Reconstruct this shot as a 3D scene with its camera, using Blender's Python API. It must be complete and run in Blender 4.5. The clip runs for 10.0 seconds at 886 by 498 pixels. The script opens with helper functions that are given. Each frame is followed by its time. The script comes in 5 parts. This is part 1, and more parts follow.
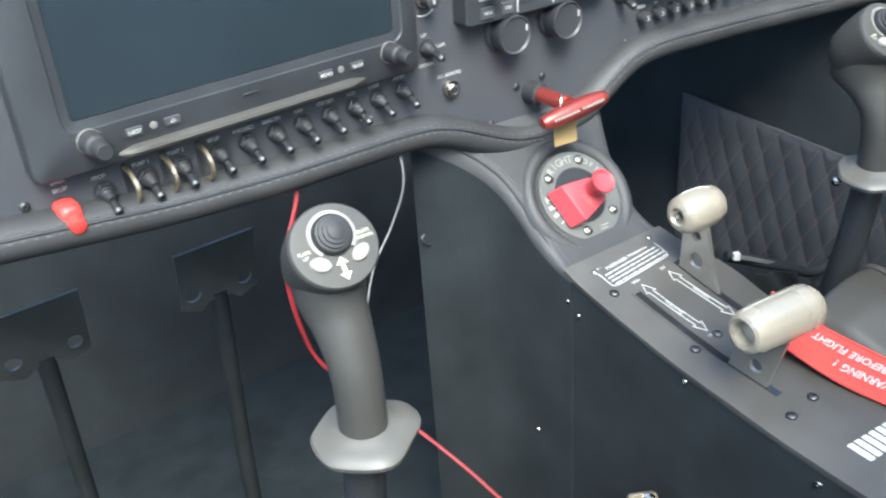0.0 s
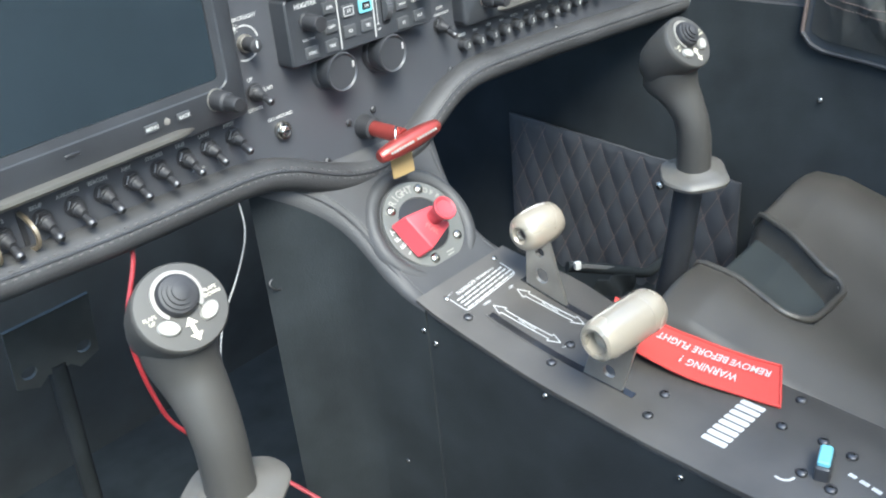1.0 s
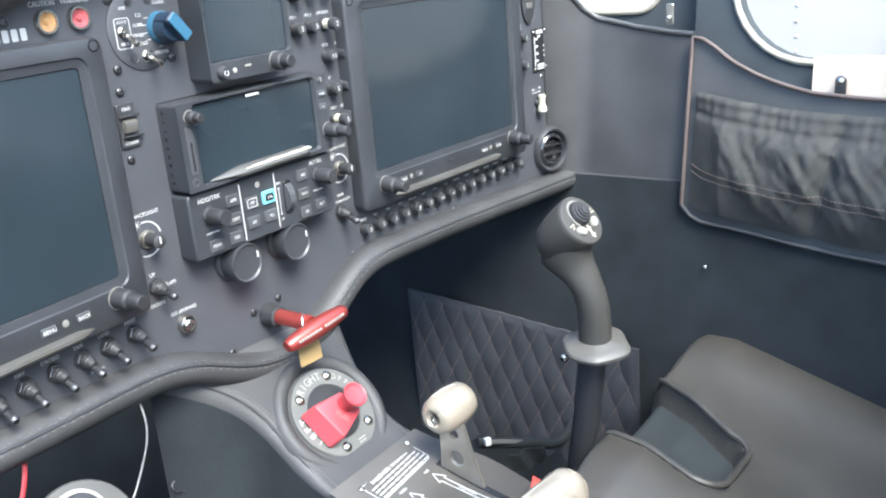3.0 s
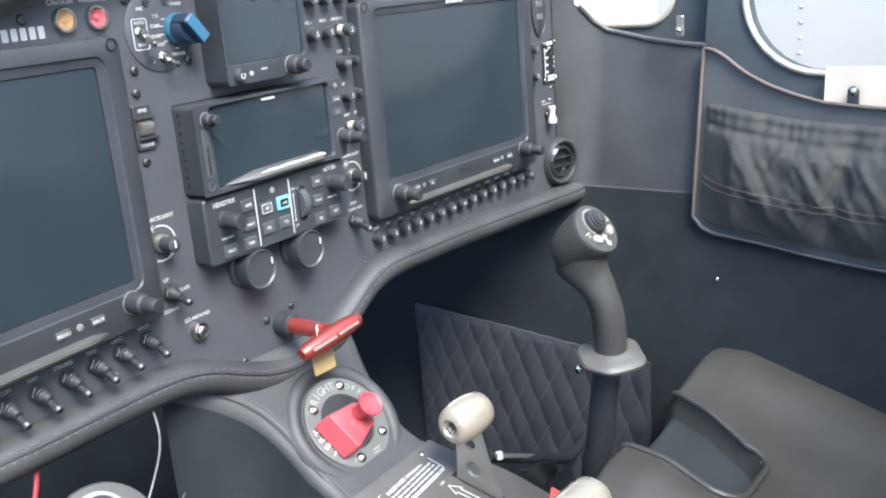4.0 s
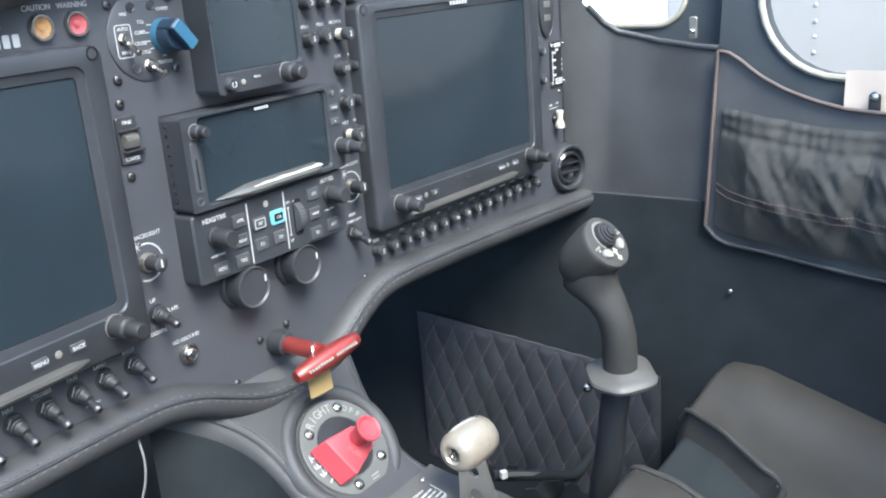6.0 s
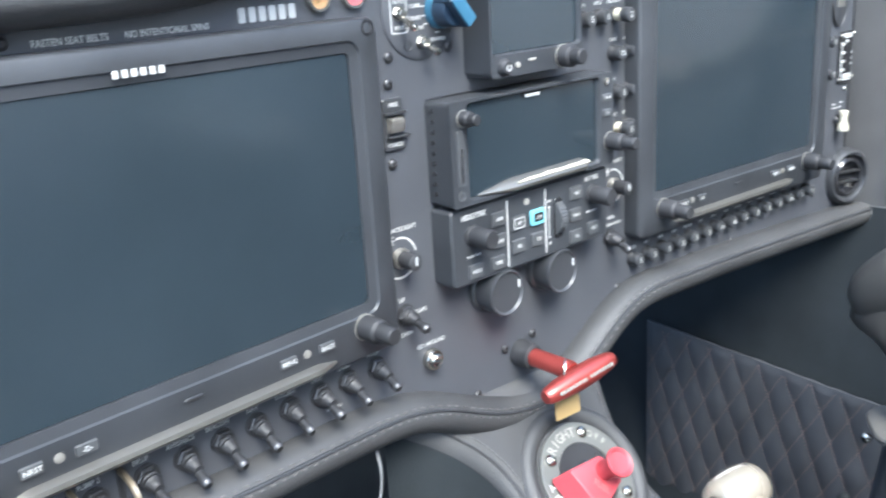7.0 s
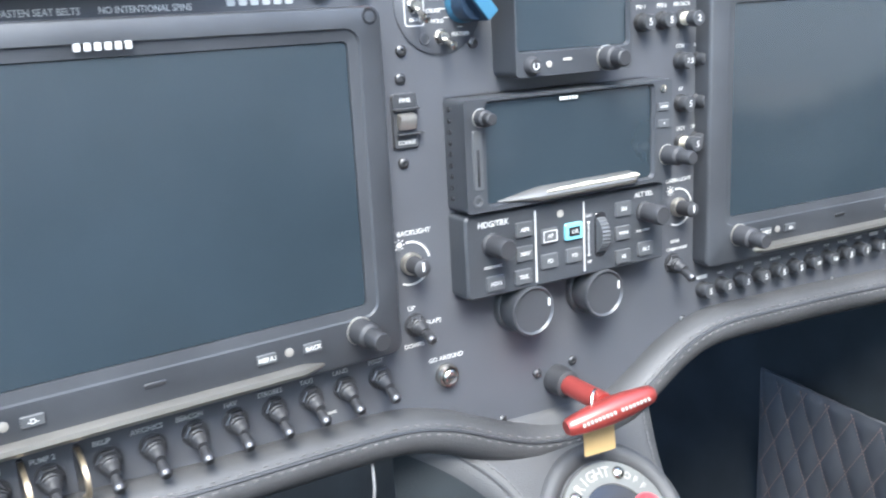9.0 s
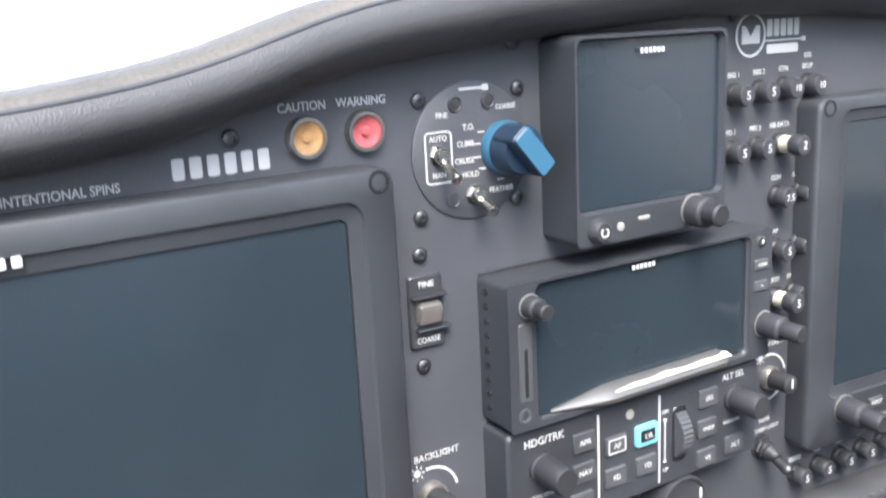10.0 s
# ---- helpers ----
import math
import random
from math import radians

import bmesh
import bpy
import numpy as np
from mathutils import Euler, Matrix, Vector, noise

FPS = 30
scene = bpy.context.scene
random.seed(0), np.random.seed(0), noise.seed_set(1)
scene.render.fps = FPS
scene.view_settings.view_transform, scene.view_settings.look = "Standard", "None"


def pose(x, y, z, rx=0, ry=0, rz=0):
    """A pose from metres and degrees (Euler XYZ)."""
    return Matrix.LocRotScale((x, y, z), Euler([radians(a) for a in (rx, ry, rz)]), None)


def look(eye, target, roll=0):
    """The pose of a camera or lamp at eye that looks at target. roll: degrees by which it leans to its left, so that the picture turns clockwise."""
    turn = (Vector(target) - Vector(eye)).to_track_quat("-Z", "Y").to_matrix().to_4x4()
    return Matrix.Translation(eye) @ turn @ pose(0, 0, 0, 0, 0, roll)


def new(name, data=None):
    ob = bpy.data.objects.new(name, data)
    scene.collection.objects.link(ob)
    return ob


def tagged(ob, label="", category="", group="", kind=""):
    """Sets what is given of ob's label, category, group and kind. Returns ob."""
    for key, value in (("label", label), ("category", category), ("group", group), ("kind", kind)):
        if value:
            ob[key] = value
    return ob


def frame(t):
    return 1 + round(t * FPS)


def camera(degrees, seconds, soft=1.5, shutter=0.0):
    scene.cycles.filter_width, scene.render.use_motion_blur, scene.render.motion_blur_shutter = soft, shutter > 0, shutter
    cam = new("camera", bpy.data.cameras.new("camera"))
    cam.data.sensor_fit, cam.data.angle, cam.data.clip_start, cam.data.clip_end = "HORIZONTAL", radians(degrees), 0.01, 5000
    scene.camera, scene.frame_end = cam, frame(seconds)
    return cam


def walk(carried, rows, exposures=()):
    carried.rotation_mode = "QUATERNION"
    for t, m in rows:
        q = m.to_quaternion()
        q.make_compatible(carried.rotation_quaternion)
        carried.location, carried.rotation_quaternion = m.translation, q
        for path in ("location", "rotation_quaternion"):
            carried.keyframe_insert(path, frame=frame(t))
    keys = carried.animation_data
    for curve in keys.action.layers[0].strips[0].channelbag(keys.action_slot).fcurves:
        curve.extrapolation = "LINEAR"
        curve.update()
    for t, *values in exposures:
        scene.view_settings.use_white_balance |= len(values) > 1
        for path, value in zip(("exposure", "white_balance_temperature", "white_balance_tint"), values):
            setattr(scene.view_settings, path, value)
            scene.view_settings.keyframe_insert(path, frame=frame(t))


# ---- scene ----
cam = camera(51.7, 10.0, soft=2.0, shutter=0.2)
PATH = [
    (0, (-0.356, -0.535, 0.838), (0.619, 0.922, -0.124), -4.4),
    (0.5, (-0.351, -0.529, 0.839), (0.808, 0.78, -0.132), -4.9),
    (1, (-0.355, -0.529, 0.843), (0.894, 0.721, -0.094), -5.4),
    (1.5, (-0.343, -0.527, 0.841), (0.991, 0.694, -0.012), -5.3),
    (2, (-0.353, -0.52, 0.845), (1.051, 0.669, 0.06), -5.0),
    (2.5, (-0.352, -0.509, 0.851), (1.13, 0.647, 0.167), -4.9),
    (3, (-0.358, -0.514, 0.856), (1.167, 0.618, 0.23), -4.8),
    (4.5, (-0.365, -0.49, 0.837), (1.184, 0.638, 0.266), -4.6),
    (5, (-0.357, -0.491, 0.839), (1.192, 0.636, 0.264), -4.7),
    (6.3, (-0.316, -0.458, 0.854), (1.215, 0.675, 0.247), -4.1),
    (6.5, (-0.306, -0.431, 0.857), (1.21, 0.715, 0.233), -3.5),
    (7, (-0.312, -0.391, 0.846), (0.952, 1.038, 0.246), -3.5),
    (7.5, (-0.299, -0.419, 0.826), (0.741, 1.189, 0.248), -3.5),
    (8, (-0.3, -0.424, 0.831), (0.667, 1.241, 0.291), -3.2),
    (8.5, (-0.261, -0.424, 0.813), (0.686, 1.263, 0.307), -3.2),
    (9, (-0.222, -0.427, 0.814), (0.738, 1.257, 0.322), -3.1),
    (9.5, (-0.16, -0.339, 0.821), (0.817, 1.339, 0.342), -2.9),
    (10, (-0.159, -0.293, 0.866), (0.819, 1.387, 0.399), -3.0),
]
walk(cam, [(t, look(eye, target, roll)) for t, eye, target, roll in PATH], [(0, 2.4, 5600, -1), (1.5, 2.5, 5600, 0), (3.0, 2.7, 5600, 3), (4.5, 2.37, 5550, 4), (5.2, 2.32, 5500, 4), (6.5, 2.4, 5450, 2), (7.5, 2.87, 5450, 4), (9.2, 2.92, 5450, 4), (10, 2.55, 5800, 8)])

# ---- light ----
world = bpy.data.worlds.new("world")
scene.world = world
world.use_nodes = True
_wn = world.node_tree.nodes
_sky = _wn.new("ShaderNodeTexSky")
_sky.sky_type = "NISHITA"
_sky.sun_disc = False
_sky.sun_elevation = radians(51)
_sky.sun_rotation = radians(204)
_sky.dust_density = 2.5
world.node_tree.links.new(_sky.outputs[0], _wn["Background"].inputs[0])
_wn["Background"].inputs[1].default_value = 0.14
_sun = bpy.data.lights.new("sun", "SUN")
_sun.energy, _sun.angle, _sun.color = 1.85, radians(30), (1.0, 0.88, 0.73)
new("sun", _sun).matrix_world = look((-0.85, -2.0, 3.25), (0.05, 0.0, 0.55))


# ---- materials ----
def material(name, color, rough=0.5, metal=0.0, grain=0.0, grain_scale=900.0, mottle=0.25, mottle_scale=18.0,
             coat=0.0, cells=False, spec=0.5, scratch=0.0, sheen=0.0):
    m = bpy.data.materials.new(name)
    m.use_nodes = True
    nt = m.node_tree
    p = nt.nodes["Principled BSDF"]
    p.inputs["Roughness"].default_value = rough
    p.inputs["Metallic"].default_value = metal
    p.inputs["Coat Weight"].default_value = coat
    p.inputs["Specular IOR Level"].default_value = spec
    p.inputs["Sheen Weight"].default_value = sheen
    tc = nt.nodes.new("ShaderNodeTexCoord")
    n1 = nt.nodes.new("ShaderNodeTexNoise")
    n1.inputs["Scale"].default_value = mottle_scale
    n1.inputs["Detail"].default_value = 6
    nt.links.new(tc.outputs["Object"], n1.inputs["Vector"])
    ramp = nt.nodes.new("ShaderNodeValToRGB")
    c = color
    ramp.color_ramp.elements[0].color = (c[0] * (1 - mottle), c[1] * (1 - mottle), c[2] * (1 - mottle), 1)
    ramp.color_ramp.elements[1].color = (min(1, c[0] * (1 + mottle)), min(1, c[1] * (1 + mottle)), min(1, c[2] * (1 + mottle)), 1)
    ramp.color_ramp.elements[0].position, ramp.color_ramp.elements[1].position = 0.3, 0.7
    nt.links.new(n1.outputs["Fac"], ramp.inputs["Fac"])
    nt.links.new(ramp.outputs["Color"], p.inputs["Base Color"])
    rr = nt.nodes.new("ShaderNodeMapRange")
    rr.inputs["To Min"].default_value, rr.inputs["To Max"].default_value = max(0.02, rough - 0.08), min(1, rough + 0.08)
    nt.links.new(n1.outputs["Fac"], rr.inputs["Value"])
    nt.links.new(rr.outputs[0], p.inputs["Roughness"])
    if grain:
        if cells:
            g = nt.nodes.new("ShaderNodeTexVoronoi")
            out = "Distance"
        else:
            g = nt.nodes.new("ShaderNodeTexNoise")
            g.inputs["Detail"].default_value = 3
            out = "Fac"
        g.inputs["Scale"].default_value = grain_scale
        nt.links.new(tc.outputs["Object"], g.inputs["Vector"])
        b = nt.nodes.new("ShaderNodeBump")
        b.inputs["Strength"].default_value = grain
        b.inputs["Distance"].default_value = 0.0006
        nt.links.new(g.outputs[out], b.inputs["Height"])
        nt.links.new(b.outputs[0], p.inputs["Normal"])
    return m


M_PANEL = material("powder_coat", (0.048, 0.050, 0.057), 0.5, grain=0.35, grain_scale=1600, mottle=0.08)
M_LEATHER = material("black_leather", (0.034, 0.034, 0.035), 0.56, grain=0.28, grain_scale=1300, cells=True)
M_PLASTIC = material("black_plastic", (0.028, 0.029, 0.032), 0.42, grain=0.12, grain_scale=1800)
M_BEZEL = material("bezel_plastic", (0.029, 0.031, 0.035), 0.46, grain=0.2, grain_scale=2200)
M_RUBBER = material("knob_rubber", (0.018, 0.018, 0.020), 0.62, grain=0.1)
M_GLOSS = material("gloss_black", (0.018, 0.018, 0.02), 0.12)
M_SCREEN = material("screen_glass", (0.018, 0.025, 0.031), 0.16, mottle=0.12, mottle_scale=9, spec=0.75)
M_WHITE = material("white_print", (0.40, 0.40, 0.39), 0.5, mottle=0.08)
M_CREAM = material("cream_plastic", (0.46, 0.43, 0.34), 0.4, mottle=0.08)
M_STEEL = material("bright_steel", (0.46, 0.44, 0.40), 0.25, metal=1.0, mottle=0.1)
M_DARKSTEEL = material("dark_steel", (0.075, 0.075, 0.078), 0.4, metal=0.8, mottle=0.15)
M_BRASS = material("warm_metal", (0.33, 0.27, 0.19), 0.35, metal=0.8, mottle=0.08)
M_SATIN = material("satin_metal", (0.40, 0.38, 0.34), 0.33, metal=0.85, mottle=0.08, mottle_scale=60)
M_PEARL = material("pearl_knob", (0.29, 0.255, 0.20), 0.28, metal=0.25, mottle=0.05, coat=0.5)
M_LEDGE = material("ledge_metal", (0.20, 0.19, 0.17), 0.4, metal=0.8, mottle=0.06)
M_REDANO = material("red_anodised", (0.38, 0.07, 0.06), 0.36, metal=0.75, mottle=0.1)
M_RED = material("red_plastic", (0.33, 0.042, 0.052), 0.5, mottle=0.1)
M_REDCAP = material("red_rubber", (0.48, 0.042, 0.035), 0.4, mottle=0.1)
M_RIBBON = material("red_ribbon", (0.42, 0.04, 0.03), 0.75, grain=0.8, grain_scale=1500, mottle=0.12)
M_BLUE = material("blue_knob", (0.006, 0.016, 0.033), 0.55, mottle=0.1)
M_BLUEFACE = material("blue_face", (0.024, 0.082, 0.135), 0.5, mottle=0.1)
M_CYAN = material("cyan_key", (0.15, 0.38, 0.43), 0.4, mottle=0.05)
M_AMBER = material("amber_lens", (0.33, 0.19, 0.08), 0.3, mottle=0.3, mottle_scale=220)
M_REDLENS = material("red_lens", (0.33, 0.075, 0.08), 0.3, mottle=0.3, mottle_scale=220)
M_TAG = material("yellow_tag", (0.30, 0.21, 0.09), 0.6, mottle=0.15)
M_SEAT = material("seat_leather", (0.050, 0.045, 0.037), 0.46, grain=0.16, grain_scale=1500, cells=True, mottle=0.15)
M_MESHFAB = material("seat_fabric", (0.018, 0.022, 0.021), 0.8, grain=0.8, grain_scale=1500)
M_POCKET = material("pocket_fabric", (0.031, 0.031, 0.028), 0.8, grain=0.6, grain_scale=1400)
M_DOOR = material("door_leather", (0.040, 0.040, 0.040), 0.5, grain=0.16, grain_scale=1500, cells=True)
M_PIPING = material("brown_piping", (0.085, 0.062, 0.053), 0.5, grain=0.3)
M_THREAD = material("grey_thread", (0.085, 0.083, 0.082), 0.7)
M_BROWNTHREAD = material("brown_thread", (0.12, 0.088, 0.076), 0.7)
M_SEAL = material("cream_seal", (0.30, 0.275, 0.22), 0.5, mottle=0.08)
M_DARK = material("dark_lining", (0.028, 0.034, 0.038), 0.8, grain=0.3, grain_scale=600)
# also stands in for shade on the pedestal and console sides
M_SIDE = material("felt_and_shade", (0.017, 0.020, 0.022), 0.95, grain=0.4, grain_scale=700, spec=0.15)
M_GROUND = material("concrete", (0.52, 0.51, 0.49), 0.8, grain=0.5, grain_scale=8, mottle=0.12, mottle_scale=0.4)
M_CARPET = material("dark_carpet", (0.022, 0.027, 0.030), 0.95, spec=0.15, grain=1.0, grain_scale=500)
M_QUILT = material("quilted_leather", (0.036, 0.038, 0.043), 0.68, grain=0.16, grain_scale=1500, cells=True)
M_CONSOLE = material("console_coat", (0.052, 0.048, 0.043), 0.48, grain=0.35, grain_scale=1500)
M_GRIP = material("grip_rubber", (0.044, 0.042, 0.038), 0.55, grain=0.25, grain_scale=1400, mottle=0.12)
M_GRIPFACE = material("grip_face", (0.22, 0.21, 0.19), 0.4, metal=0.3, mottle=0.08)
M_BUTTON = material("grey_button", (0.25, 0.24, 0.215), 0.35, mottle=0.06)
M_PLATE = material("selector_plate", (0.125, 0.125, 0.115), 0.45, metal=0.4, mottle=0.12)
M_SHIELD = material("glareshield_top", (0.075, 0.066, 0.052), 0.6, grain=0.9, grain_scale=420, cells=True)
M_WING = material("white_paint", (0.34, 0.325, 0.30), 0.6, mottle=0.05, mottle_scale=4)
M_TAPE = material("cream_film", (0.50, 0.42, 0.34), 0.45, mottle=0.08)
M_WIRE_RED = material("red_wire", (0.20, 0.018, 0.022), 0.4)
M_WIRE_GREY = material("grey_wire", (0.11, 0.11, 0.11), 0.45)
M_PEDAL = material("pedal_metal", (0.08, 0.085, 0.082), 0.5, metal=0.5, mottle=0.3)
M_BOOT = material("switch_boot", (0.017, 0.017, 0.019), 0.55, grain=0.15, mottle=0.2, mottle_scale=90)
M_BLACKNUT = material("blackened_nut", (0.045, 0.045, 0.048), 0.42, metal=0.5, mottle=0.2, mottle_scale=120)
# pale so that the unseen roof and walls fill the panel with light
M_LINER = material("bounce_lining", (0.52, 0.50, 0.46), 0.9, grain=0.4, grain_scale=500, mottle=0.06)
# emission stands in for the overexposed white beyond the windscreen
M_WHITEOUT = material("whiteout_glow", (0.8, 0.8, 0.8), 1.0, mottle=0.02, mottle_scale=0.01)
M_WHITEOUT.node_tree.nodes["Principled BSDF"].inputs["Emission Color"].default_value = (1.0, 1.0, 1.0, 1)
M_WHITEOUT.node_tree.nodes["Principled BSDF"].inputs["Emission Strength"].default_value = 0.9
M_REDPRINT = material("red_relief", (0.40, 0.10, 0.10), 0.5)
M_KEYPAD = material("key_plastic", (0.05, 0.052, 0.055), 0.5)


# ---- helpers ----
def thing(name, m, label, category, group="", kind=""):
    e = new(name)
    e.empty_display_size = 0.01
    e.matrix_world = m
    return tagged(e, label, category, group, kind)


def mesh_of(name, bm, mat, smooth=True, angle=40):
    me = bpy.data.meshes.new(name)
    bmesh.ops.recalc_face_normals(bm, faces=bm.faces)
    if smooth:
        lim = radians(angle)
        for f in bm.faces:
            f.smooth = True
        for e in bm.edges:
            if len(e.link_faces) == 2 and e.calc_face_angle(0) > lim:
                e.smooth = False
    bm.to_mesh(me)
    bm.free()
    me.materials.append(mat)
    return me


def part(name, bm, mat, parent, label="", m=None, kind=""):
    ob = new(name, mesh_of(name, bm, mat))
    ob.parent = parent
    if m is not None:
        ob.matrix_basis = m
    return tagged(ob, label, kind=kind)


def solo(name, bm, mat, label, category, group="", kind="", m=None):
    ob = new(name, mesh_of(name, bm, mat))
    if m is not None:
        ob.matrix_world = m
    return tagged(ob, label, category, group, kind)


def loft(loops, cap0=True, cap1=True, bm=None, closed=True):
    """Skins rings of equal length, in order."""
    bm = bm or bmesh.new()
    rings = [[bm.verts.new(p) for p in lp] for lp in loops]
    n = len(rings[0])
    for a, b in zip(rings, rings[1:]):
        for i in range(n if closed else n - 1):
            j = (i + 1) % n
            bm.faces.new((a[i], a[j], b[j], b[i]))
    if closed and cap0:
        bm.faces.new(rings[0][::-1])
    if closed and cap1:
        bm.faces.new(rings[-1])
    return bm


def lathe(profile, segs=24, bm=None, m=None, cap0=True, cap1=True):
    """Turns (radius, distance out) round the axis that points out of the panel (-y)."""
    m = m or Matrix()
    loops = [[m @ Vector((r * math.cos(2 * math.pi * i / segs), -d, r * math.sin(2 * math.pi * i / segs))) for i in range(segs)] for r, d in profile]
    return loft(loops, cap0, cap1, bm)


def rrect(w, h, r, y, cx=0.0, cz=0.0, n=5):
    """A rounded rectangle in the panel's plane."""
    r = min(r, w / 2 - 1e-5, h / 2 - 1e-5)
    out = []
    for k, (sx, sz) in enumerate(((1, 1), (-1, 1), (-1, -1), (1, -1))):
        for i in range(n):
            a = math.pi / 2 * (k + i / (n - 1))
            out.append(Vector((cx + sx * (w / 2 - r) + r * math.cos(a), y, cz + sz * (h / 2 - r) + r * math.sin(a))))
    return out


def slab(w, h, d, r=0.001, bev=0.0006, cx=0.0, cz=0.0, y0=0.0, bm=None, n=5):
    """A plate with rounded corners that stands d proud of the panel."""
    return loft([rrect(w, h, r, -y0, cx, cz, n), rrect(w, h, r, -(y0 + d - bev), cx, cz, n),
                 rrect(w - 2 * bev, h - 2 * bev, max(r - bev, 1e-4), -(y0 + d), cx, cz, n)], bm=bm)


def tube(points, radius, segs=10, bm=None, caps=True):
    """A tube along points; radius may be a list."""
    pts = [Vector(p) for p in points]
    rad = radius if isinstance(radius, (list, tuple)) else [radius] * len(pts)
    ref = None
    loops = []
    for i, p in enumerate(pts):
        t = (pts[min(i + 1, len(pts) - 1)] - pts[max(i - 1, 0)]).normalized()
        if ref is None:
            ref = t.orthogonal().normalized()
        ref = (ref - t * ref.dot(t)).normalized()
        b = t.cross(ref)
        loops.append([p + (ref * math.cos(2 * math.pi * k / segs) + b * math.sin(2 * math.pi * k / segs)) * rad[i] for k in range(segs)])
    return loft(loops, caps, caps, bm)


def spline(points, n=8):
    """Catmull-Rom through the points."""
    p = [Vector(q) for q in points]
    p = [p[0] * 2 - p[1]] + p + [p[-1] * 2 - p[-2]]
    out = []
    for i in range(1, len(p) - 2):
        for k in range(n):
            t = k / n
            out.append(0.5 * ((2 * p[i]) + (p[i + 1] - p[i - 1]) * t + (2 * p[i - 1] - 5 * p[i] + 4 * p[i + 1] - p[i + 2]) * t * t
                              + (3 * p[i] - p[i - 1] - 3 * p[i + 1] + p[i + 2]) * t ** 3))
    out.append(p[-2])
    return out


def box(bm, lo, hi, bev=0.0):
    """An upright box, its edges cut by bev."""
    c = [(a + b) / 2 for a, b in zip(lo, hi)]
    s = [abs(b - a) / 2 for a, b in zip(lo, hi)]
    r = bmesh.ops.create_cube(bm, size=1.0)
    for v in r["verts"]:
        v.co = Vector((c[0] + v.co.x * 2 * s[0], c[1] + v.co.y * 2 * s[1], c[2] + v.co.z * 2 * s[2]))
    if bev:
        edges = list({e for v in r["verts"] for e in v.link_edges})
        bmesh.ops.bevel(bm, geom=edges, offset=bev, segments=2, affect="EDGES")
    return bm


def sheet(f, nu, nv, thick):
    """A sheet with thickness from f(u, v), u and v from 0 to 1."""
    g = np.array([[f(i / nu, j / nv) for j in range(nv + 1)] for i in range(nu + 1)], dtype=float)
    du, dv = np.gradient(g, axis=0), np.gradient(g, axis=1)
    nrm = np.cross(du, dv)
    nrm /= np.linalg.norm(nrm, axis=2, keepdims=True) + 1e-12
    back = g - nrm * thick
    bm = bmesh.new()
    a = [[bm.verts.new(g[i, j]) for j in range(nv + 1)] for i in range(nu + 1)]
    b = [[bm.verts.new(back[i, j]) for j in range(nv + 1)] for i in range(nu + 1)]
    for i in range(nu):
        for j in range(nv):
            bm.faces.new((a[i][j], a[i + 1][j], a[i + 1][j + 1], a[i][j + 1]))
            bm.faces.new((b[i][j + 1], b[i + 1][j + 1], b[i + 1][j], b[i][j]))
    for i in range(nu):
        bm.faces.new((a[i][0], b[i][0], b[i + 1][0], a[i + 1][0]))
        bm.faces.new((a[i + 1][nv], b[i + 1][nv], b[i][nv], a[i][nv]))
    for j in range(nv):
        bm.faces.new((a[0][j + 1], b[0][j + 1], b[0][j], a[0][j]))
        bm.faces.new((a[nu][j], b[nu][j], b[nu][j + 1], a[nu][j + 1]))
    return bm


def lerp(x, xs, ys):
    return float(np.interp(x, xs, ys))


def ease(x, xs, ys):
    """Interpolation with soft knees."""
    w = 0.012
    return sum(lerp(x + d * w, xs, ys) for d in (-1.5, -1, -0.5, 0, 0.5, 1, 1.5)) / 7


TEXTS = []


def text(words, size, m, parent, mat=None, wide=1.0):
    """Lettering that lies on the plane of m (x right, z up)."""
    cu = bpy.data.curves.new("lettering", "FONT")
    size *= 0.8
    cu.body, cu.size, cu.align_x, cu.align_y, cu.extrude, cu.offset = words, size, "CENTER", "CENTER", 0.0001, size * 0.012
    cu.resolution_u = 3
    ob = new("lettering_source", cu)
    TEXTS.append((ob, m @ pose(0, -0.0003, 0, 90, 0, 0) @ Matrix.Diagonal((wide, 1, 1, 1)), parent, mat or M_WHITE))


def bars(name, cells, mat, parent, m=None, d=0.0004):
    """Plain bars (x, z, width, height) on a plane."""
    bm = bmesh.new()
    for x, z, w, h in cells:
        slab(w, h, d, min(w, h) * 0.2, d * 0.3, x, z, bm=bm, n=3)
    return part(name, bm, mat, parent, m=m, kind="stuff" if len(cells) > 4 else "")


def arc(r, w, a0, a1, d=0.0004, n=14, cx=0.0, cz=0.0, bm=None):
    """A flat printed arc."""
    bm = bm or bmesh.new()
    loops = []
    for i in range(n + 1):
        a = radians(a0 + (a1 - a0) * i / n)
        c, s = math.cos(a), math.sin(a)
        loops.append([(cx + (r - w) * c, 0, cz + (r - w) * s), (cx + (r - w) * c, -d, cz + (r - w) * s), (cx + r * c, -d, cz + r * s), (cx + r * c, 0, cz + r * s)])
    return loft(loops, bm=bm)


# ---- the instrument panel: its surface and its outline ----
def py(x):
    return -(max(0.0, -0.02 - x) * 0.06 + max(0.0, x - 0.22) * 0.06)


def on_panel(x, z, d=0.0):
    a = 3.43 if x < -0.02 else (-3.43 if x > 0.22 else 0.0)
    m = pose(x, py(x), z, 0, 0, a)
    return m @ pose(0, -d, 0)


